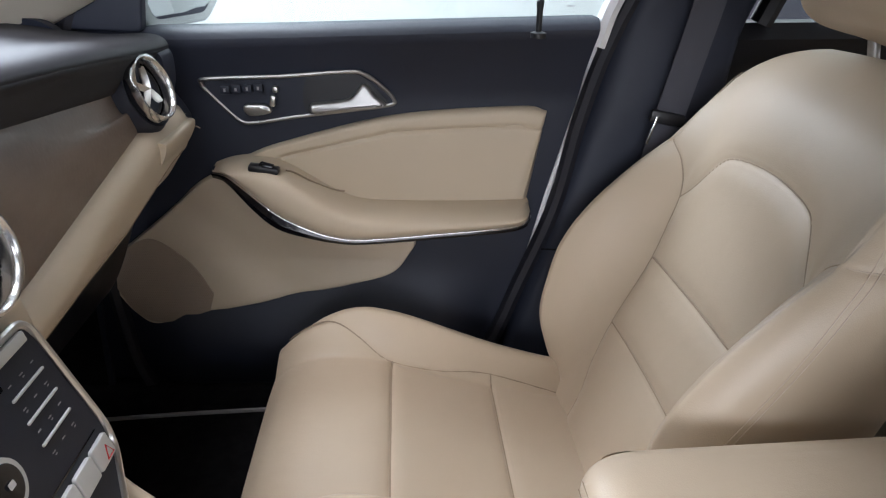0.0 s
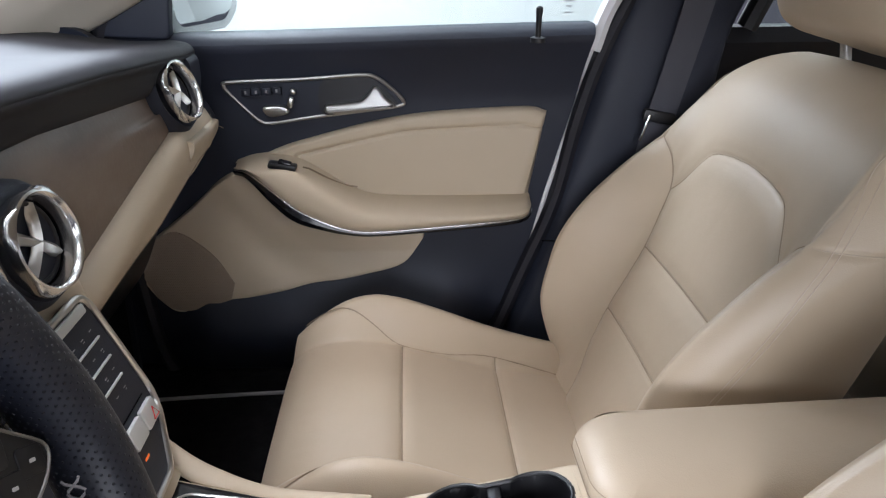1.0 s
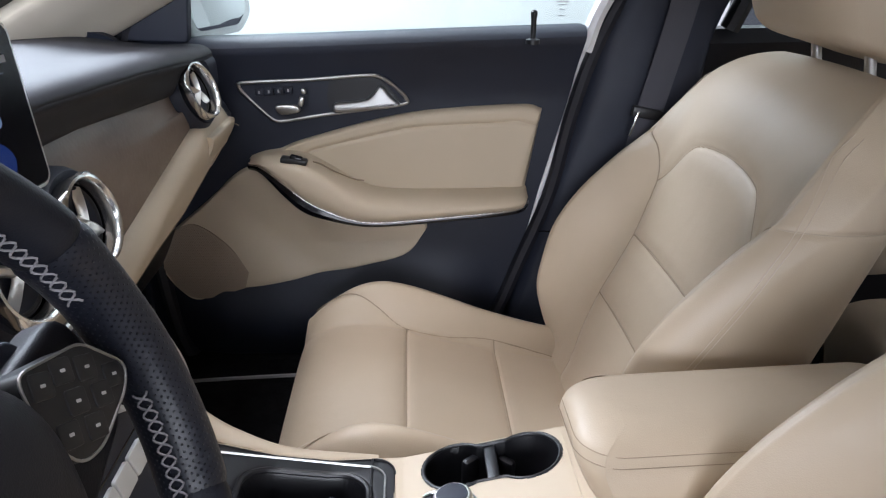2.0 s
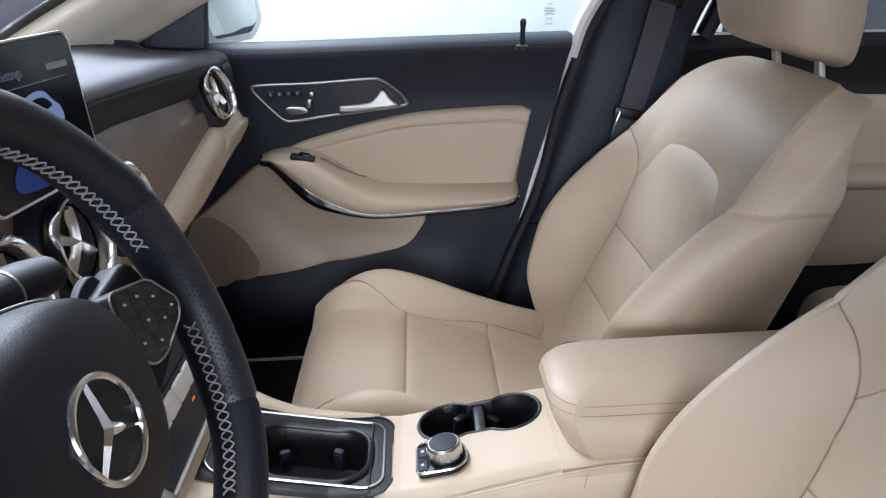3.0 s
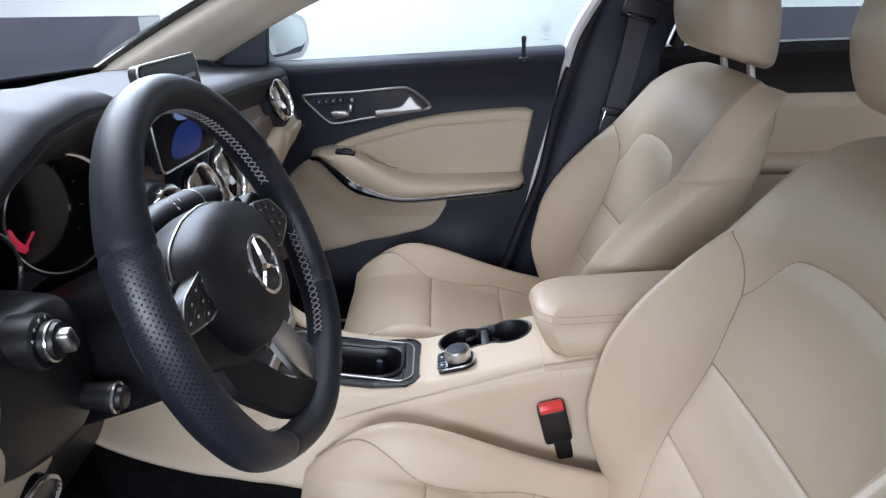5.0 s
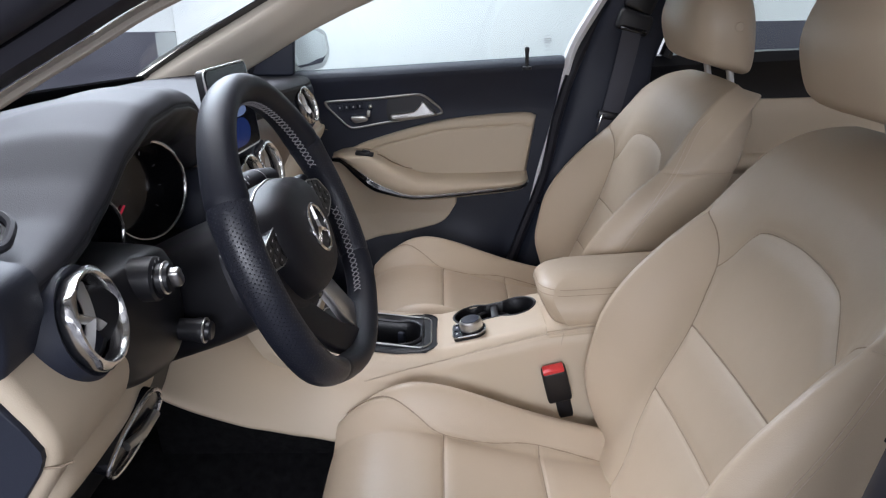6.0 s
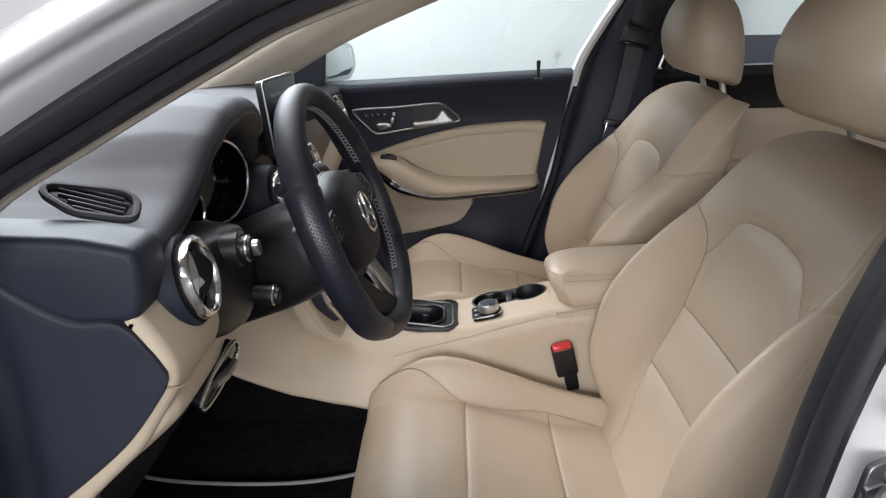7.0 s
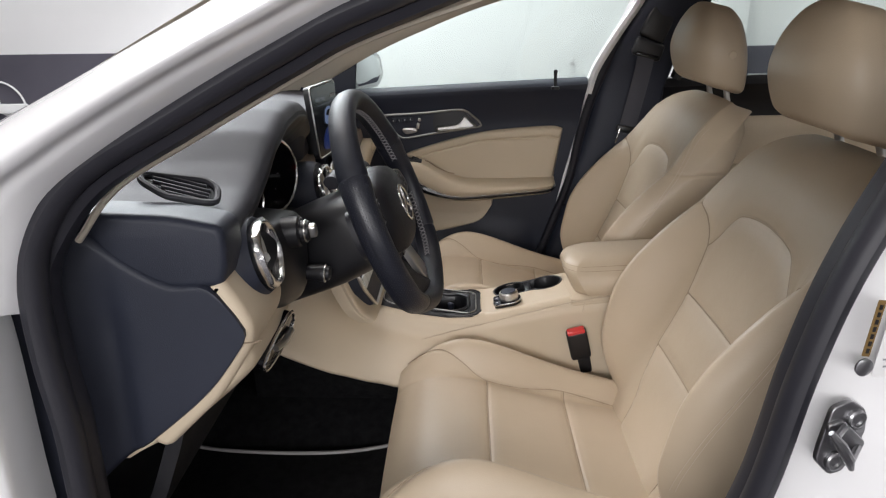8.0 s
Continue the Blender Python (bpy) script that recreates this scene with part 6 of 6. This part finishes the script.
for s in (-1, 1):
    rows = []
    for k, y in ((-0.35, 0.685), (-0.15, 0.640), (0.0, 0.625), (0.12, 0.622), (0.3, 0.630), (0.6, 0.658), (0.85, 0.695), (1.0, 0.718), (1.12, 0.738)):
        if s < 0 and k > 0.7:
            continue
        rows.append([(u[0] * (1 - k) + v[0] * k, s * (y - max(0, u[1] - 1.25) * 0.25), u[1] * (1 - k) + v[1] * k + 0.006 * math.sin(math.pi * min(1, max(0, k)))) for u, v in zip(glass_side, door_side)])
    part("pillar_cover", shell(surf(rows, 40, 36), 0.006, along=(0, s, 0)), HEADLINER, ap, sharp=60)
sailm = Matrix(((1, 0, 0, 0), (0, 0, -1, 0.744), (0, 1, 0, 0), (0, 0, 0, 1)))
solo("mirror_corner", plate(soft([(-0.40, 1.072), (-0.236, 1.068), (-0.224, 1.20), (-0.25, 1.19), (-0.33, 1.135), (-0.385, 1.095)], 0.01), 0.02, sailm, 0.004), DARK, "black plastic corner panel at the door mirror", "corner panel")
mir = thing("door_mirror", (-0.26, 0.93, 1.03), "white door mirror outside the passenger window", "door mirror")
mm = pose(-0.258, 0.912, 1.112, 0, -10, -20) @ Matrix.Scale(0.90, 4)
rows = []
for x, t in ((-0.075, 0.5), (-0.06, 0.78), (-0.02, 0.96), (0.03, 1.0), (0.05, 0.995), (0.056, 0.96)):
    rows.append([tuple(mm @ Vector((x, y * t, z * t))) for y, z in soft([(0.118, 0.045), (0.02, 0.078), (-0.10, 0.074), (-0.125, 0.052), (-0.128, -0.042), (-0.11, -0.062), (0.06, -0.060), (0.112, -0.025)], 0.02)])
part("mirror_housing", sheet(surf(rows, 80, 24, True), True, caps=True), PAINT, mir, "white painted housing", sharp=50)
part("mirror_glass", plate(soft([(0.098, 0.034), (0.016, 0.060), (-0.086, 0.057), (-0.104, 0.040), (-0.106, -0.032), (-0.092, -0.047), (0.050, -0.045), (0.090, -0.018)], 0.014), 0.006, mm @ pose(0.0565, 0, 0) @ VX, 0.001), MIRROR, mir, "mirror glass")
part("mirror_arm", placed(block(0, 0, 0, 0.07, 0.16, 0.035, 0.01), pose(-0.28, 0.86, 1.058)), PAINT, mir, "white mirror foot")

# windscreen and its lower black band
P = surf([[(-0.62, -0.66, 1.05), (-0.76, -0.3, 1.055), (-0.80, 0, 1.06), (-0.76, 0.3, 1.055), (-0.62, 0.66, 1.05)], [(-0.36, -0.655, 1.205), (-0.47, -0.3, 1.22), (-0.50, 0, 1.225), (-0.47, 0.3, 1.22), (-0.36, 0.655, 1.205)], [(-0.02, -0.60, 1.375), (-0.08, -0.3, 1.41), (-0.10, 0, 1.42), (-0.08, 0.3, 1.41), (-0.02, 0.60, 1.375)]], 20, 16)
ws = thing("windscreen", (-0.9, 0, 1.03), "clear sloping windscreen with a black lower band", "windscreen", kind="structure")
pane = part("screen_pane", shell(P, 0.005, along=(0, 0, 1)), SCREEN_GLASS, ws)
pane.visible_shadow = False
P = surf([[(-0.62, -0.66, 1.042), (-0.76, -0.3, 1.047), (-0.80, 0, 1.052), (-0.76, 0.3, 1.047), (-0.62, 0.66, 1.042)], [(-0.545, -0.66, 1.088), (-0.68, -0.3, 1.093), (-0.715, 0, 1.098), (-0.68, 0.3, 1.093), (-0.545, 0.66, 1.088)]], 20, 4)
part("black_band", shell(P, 0.004, along=(0, 0, -1)), BLACK, ws, "black ceramic band and wiper well")
for s in (-1, 1):
    P = surf([[(-0.62, s * 0.66, 1.046), (-0.635, s * 0.615, 1.047)], [(-0.36, s * 0.655, 1.200), (-0.375, s * 0.61, 1.203)], [(-0.02, s * 0.60, 1.370), (-0.035, s * 0.565, 1.373)]], 4, 20)
    part("side_band", shell(P, 0.003, along=(0, 0, -1)), BLACK, ws, "black ceramic band along the pillar")
part("wiper_arm", tube([(-0.74, -0.45, 1.088), (-0.79, -0.1, 1.09), (-0.77, 0.3, 1.09)], 0.008, 8), BLACK, ws, "black wiper arm")

# bonnet
P = surf([[(-2.05, y * 0.85, 0.72) for y in (-0.8, -0.4, 0, 0.4, 0.8)], [(-1.95, y * 0.9, 0.86) for y in (-0.8, -0.4, 0, 0.4, 0.8)]] + [[(x, y, z - 0.09 * (y / 0.8) ** 2) for y in (-0.8, -0.4, 0, 0.4, 0.8)] for x, z in ((-1.6, 0.975), (-1.2, 1.02), (-0.82, 1.04))], 24, 24)
solo("bonnet", shell(P, 0.02, along=(0, 0, -1)), PAINT, "white painted bonnet of the car", "bonnet", kind="structure")
for s in (-1, 1):
    P = surf([[(-2.0, s * 0.70, 0.75), (-1.97, s * 0.78, 0.55), (-1.95, s * 0.80, 0.25)], [(-1.6, s * 0.80, 0.88), (-1.6, s * 0.88, 0.6), (-1.6, s * 0.88, 0.25)], [(-1.0, s * 0.80, 0.95), (-1.0, s * 0.88, 0.7), (-1.0, s * 0.87, 0.25)], [(-0.62, s * 0.80, 0.98), (-0.60, s * 0.87, 0.75), (-0.60, s * 0.86, 0.25)], [(-0.40, s * 0.82, 1.02), (-0.39, s * 0.86, 0.75), (-0.37, s * 0.85, 0.25)]], 16, 30)
    solo("front_wing", shell(P, 0.01, along=(0, -s, 0)), PAINT, "white painted front wing of the car", "front wing", kind="structure")

# ---- rear of the cabin ----
rd = thing("rear_door", (1.05, 0.8, 0.42), "closed rear door with dark upper trim and a cream panel", "car door")
low, high = [(0.62, 0.42), (1.0, 0.42), (1.5, 0.5)], [(0.64, 1.098), (1.0, 1.108), (1.55, 1.12)]
part("rear_card", shell(ruled(low, high, 30, 30, lambda x, z, u, v: 0.772 - 0.045 * max(0.0, (z - 1.0) / 0.1) ** 1.6 + 0.03 * max(0, (v - 0.965) / 0.035) ** 2), 0.05, along=(0, 1, 0)), BLACK, rd)
low, high = [(0.80, 0.62), (1.1, 0.62), (1.4, 0.66)], [(0.80, 0.985), (1.1, 0.988), (1.42, 0.99)]
part("rear_insert", shell(ruled(low, high, 30, 20, lambda x, z, u, v: 0.752 + edge_round(u, v, 0.04, 0.06, 0.012)), 0.03, along=(0, 1, 0)), VINYL, rd, "cream padded panel")
P = surf([[(0.80, 0.76, 0.845), (0.80, 0.70, 0.845), (0.80, 0.69, 0.82), (0.80, 0.76, 0.79)], [(1.1, 0.76, 0.85), (1.1, 0.69, 0.85), (1.1, 0.68, 0.82), (1.1, 0.76, 0.79)], [(1.36, 0.76, 0.86), (1.36, 0.70, 0.86), (1.36, 0.69, 0.83), (1.36, 0.76, 0.80)]], 16, 16)
part("rear_armrest", sheet(P, flip=True), VINYL, rd, "cream armrest", sharp=60)
part("rear_frame", tube(spl([(0.70, 0.752, 1.10), (0.74, 0.735, 1.22), (0.79, 0.715, 1.37), (1.0, 0.70, 1.40), (1.25, 0.71, 1.37), (1.45, 0.735, 1.25), (1.56, 0.755, 1.13)], 50), 0.016, 8, flat=1.5, up=(0, 1, 0)), BLACK, rd, "black window frame")
P = np.array([[(0.70 + 0.86 * q + 0.08 * v * (1 - q) - 0.2 * v * q, 0.768 - 0.05 * v, 1.09 + 0.015 * q + 0.29 * v) for q in np.linspace(0, 1, 6)] for v in np.linspace(0, 1, 5)])
pane = part("rear_pane", shell(P, 0.004, along=(0, 1, 0)), GLASS, rd, "clear rear door pane")
pane.visible_shadow = False
bench = thing("rear_bench", (1.25, 0, 0.4), "cream leather rear bench seat", "rear seat")
P = surf([[(x, y, z) for y in (-0.62, -0.3, 0, 0.3, 0.62)] for x, z in ((0.93, 0.48), (0.92, 0.58), (0.96, 0.63), (1.1, 0.63), (1.35, 0.58))], 20, 24)
part("bench_cushion", shell(P, 0.12, along=(0, 0, -1)), LEATHER, bench)
P = surf([[(x, y, z) for y in (-0.62, -0.3, 0, 0.3, 0.62)] for x, z in ((1.30, 0.56), (1.33, 0.62), (1.42, 0.85), (1.50, 1.03), (1.56, 1.05))], 20, 24)
part("bench_back", shell(P, 0.10, along=(1, 0, 0)), LEATHER, bench)
solo("rear_bulkhead", block(1.78, 0, 0.72, 0.06, 1.45, 0.75, 0.01), DARK, "dark panel behind the rear bench", "panel", kind="structure")
# pillar behind the rear door, both sides, and the near rear quarter
for s in (-1, 1):
    P = surf([[(1.52, s * 0.77, 0.4), (1.54, s * 0.77, 0.8), (1.56, s * 0.765, 1.1), (1.42, s * 0.71, 1.30), (1.34, s * 0.66, 1.42)], [(1.85, s * 0.78, 0.4), (1.85, s * 0.78, 0.8), (1.85, s * 0.77, 1.1), (1.75, s * 0.71, 1.30), (1.68, s * 0.64, 1.42)]], 24, 8)
    solo("rear_quarter", shell(P, 0.03, along=(0, s, 0)), DARK, "dark trimmed rear quarter of the cabin", "rear quarter", kind="structure")
P = surf([[(0.68, -0.79, 0.3), (0.68, -0.80, 0.7), (0.70, -0.79, 1.06)], [(1.1, -0.83, 0.3), (1.1, -0.84, 0.7), (1.1, -0.81, 1.07)], [(1.56, -0.82, 0.3), (1.56, -0.83, 0.7), (1.56, -0.79, 1.09)]], 16, 16)
solo("near_rear_door", shell(P, 0.06, along=(0, 1, 0)), PAINT, "closed white rear door beside the driver's side", "car door")

# ---- fittings on the driver's door post ----
ms2 = Matrix.Translation((0.468, -0.812, 0.888)) @ Matrix.Rotation(radians(14), 4, "Z") @ Matrix(((1, 0, 0, 0), (0, 0, -1, 0), (0, 1, 0, 0), (0, 0, 0, 1)))
part("striker_plate", plate(soft([(-0.017, 0.036), (0.004, 0.042), (0.022, 0.030), (0.026, 0.006), (0.020, -0.012), (0.006, -0.040), (-0.010, -0.042), (-0.028, -0.022), (-0.026, -0.006)], 0.006), 0.006, ms2, 0.0015), STEEL, striker, "zinc base plate")
part("striker_web", plate(soft([(-0.024, 0.020), (-0.006, 0.024), (0.024, -0.006), (0.016, -0.020), (-0.016, -0.008)], 0.005), 0.005, ms2 @ pose(0, 0, 0.005), 0.0015), STEEL, striker, "raised web of the plate")
for y in (0.022, -0.024):
    part("striker_bolt", lathe([(0.0105, -0.001), (0.0105, 0.003), (0.0090, 0.0045), (0.0080, 0.0040), (0.0060, 0.0040), (0.0050, 0.0020), (0.001, 0.0020)], 24, ms2 @ pose(0.010 if y > 0 else -0.008, y, 0.001)), STEEL, striker, "round bolt head")
for p, q in (((-0.004, 0.016, 0.004), (-0.030, 0.020, 0.024)), ((0.016, -0.010, 0.004), (-0.012, -0.012, 0.026))):
    part("striker_pin", tube([ms2 @ Vector(p), ms2 @ Vector([(u + v) / 2 for u, v in zip(p, q)]), ms2 @ Vector(q)], 0.0036, 10), STEEL, striker, "round steel pin")
part("striker_bar", tube([ms2 @ Vector(p) for p in ((-0.037, 0.026, 0.024), (-0.026, 0.012, 0.027), (-0.016, -0.004, 0.028), (-0.008, -0.018, 0.025))], [0.003, 0.0055, 0.0055, 0.003], 10), STEEL, striker, "steel bar across the pins")
stick = thing("door_post_labels", (0.49, -0.825, 0.95), "small printed labels on the white door post", "label")
ml = Matrix.Translation((0.475, -0.8195, 1.012)) @ Matrix.Rotation(radians(10), 4, "Z") @ Matrix(((1, 0, 0, 0), (0, 0, -1, 0), (0, 1, 0, 0), (0, 0, 0, 1))) @ pose(0, 0, 0, 0, 0, -8)
part("yellow_label", plate(round_rect(0.0085, 0.058, 0.001), 0.0006, ml, 0), LABEL_YELLOW, stick, "narrow ochre label")
for k in range(7):
    part("label_bar", plate(round_rect(0.0035, 0.005, 0.0005), 0.0004, ml @ pose(0.0, -0.023 + 0.0075 * k, 0.0008), 0), BLACK, stick)
part("round_cap", lathe([(0.0092, 0), (0.0092, 0.002), (0.007, 0.003), (0.001, 0.0032)], 24, ml @ pose(0.001, -0.040, 0)), STEEL, stick, "small round cap")
part("white_label", plate(round_rect(0.045, 0.075, 0.004), 0.0006, ml @ pose(0.034, -0.012, -0.002, 0, 8, 0), 0), LABEL_WHITE, stick, "pale printed label")
for k in range(8):
    part("label_bar", plate(round_rect(0.030 - 0.006 * (k % 3), 0.0018, 0.0004), 0.0004, ml @ pose(0.034, 0.014 - 0.0075 * k, -0.0012, 0, 8, 0), 0), GREY_MARK, stick)
# window marking, etched low in the rear corner of the pane
em = thing("window_mark", (0.40, 0.766, 1.13), "small pale etched marking on the window pane", "marking")
ETCH = material("etched_grey", (0.45, 0.47, 0.48), 0.7)
mw = Matrix(((1, 0, 0, 0.405), (0, 0, -1, 0.7635), (0, 1, 0, 1.128), (0, 0, 0, 1)))
for k, (w, y) in enumerate(((0.008, 0.026), (0.020, 0.018), (0.022, 0.013), (0.018, 0.008), (0.010, 0.0), (0.012, -0.010))):
    part("mark_bar", plate(round_rect(w, 0.0022, 0.0004), 0.0004, mw @ pose(0, y, 0), 0), ETCH, em)
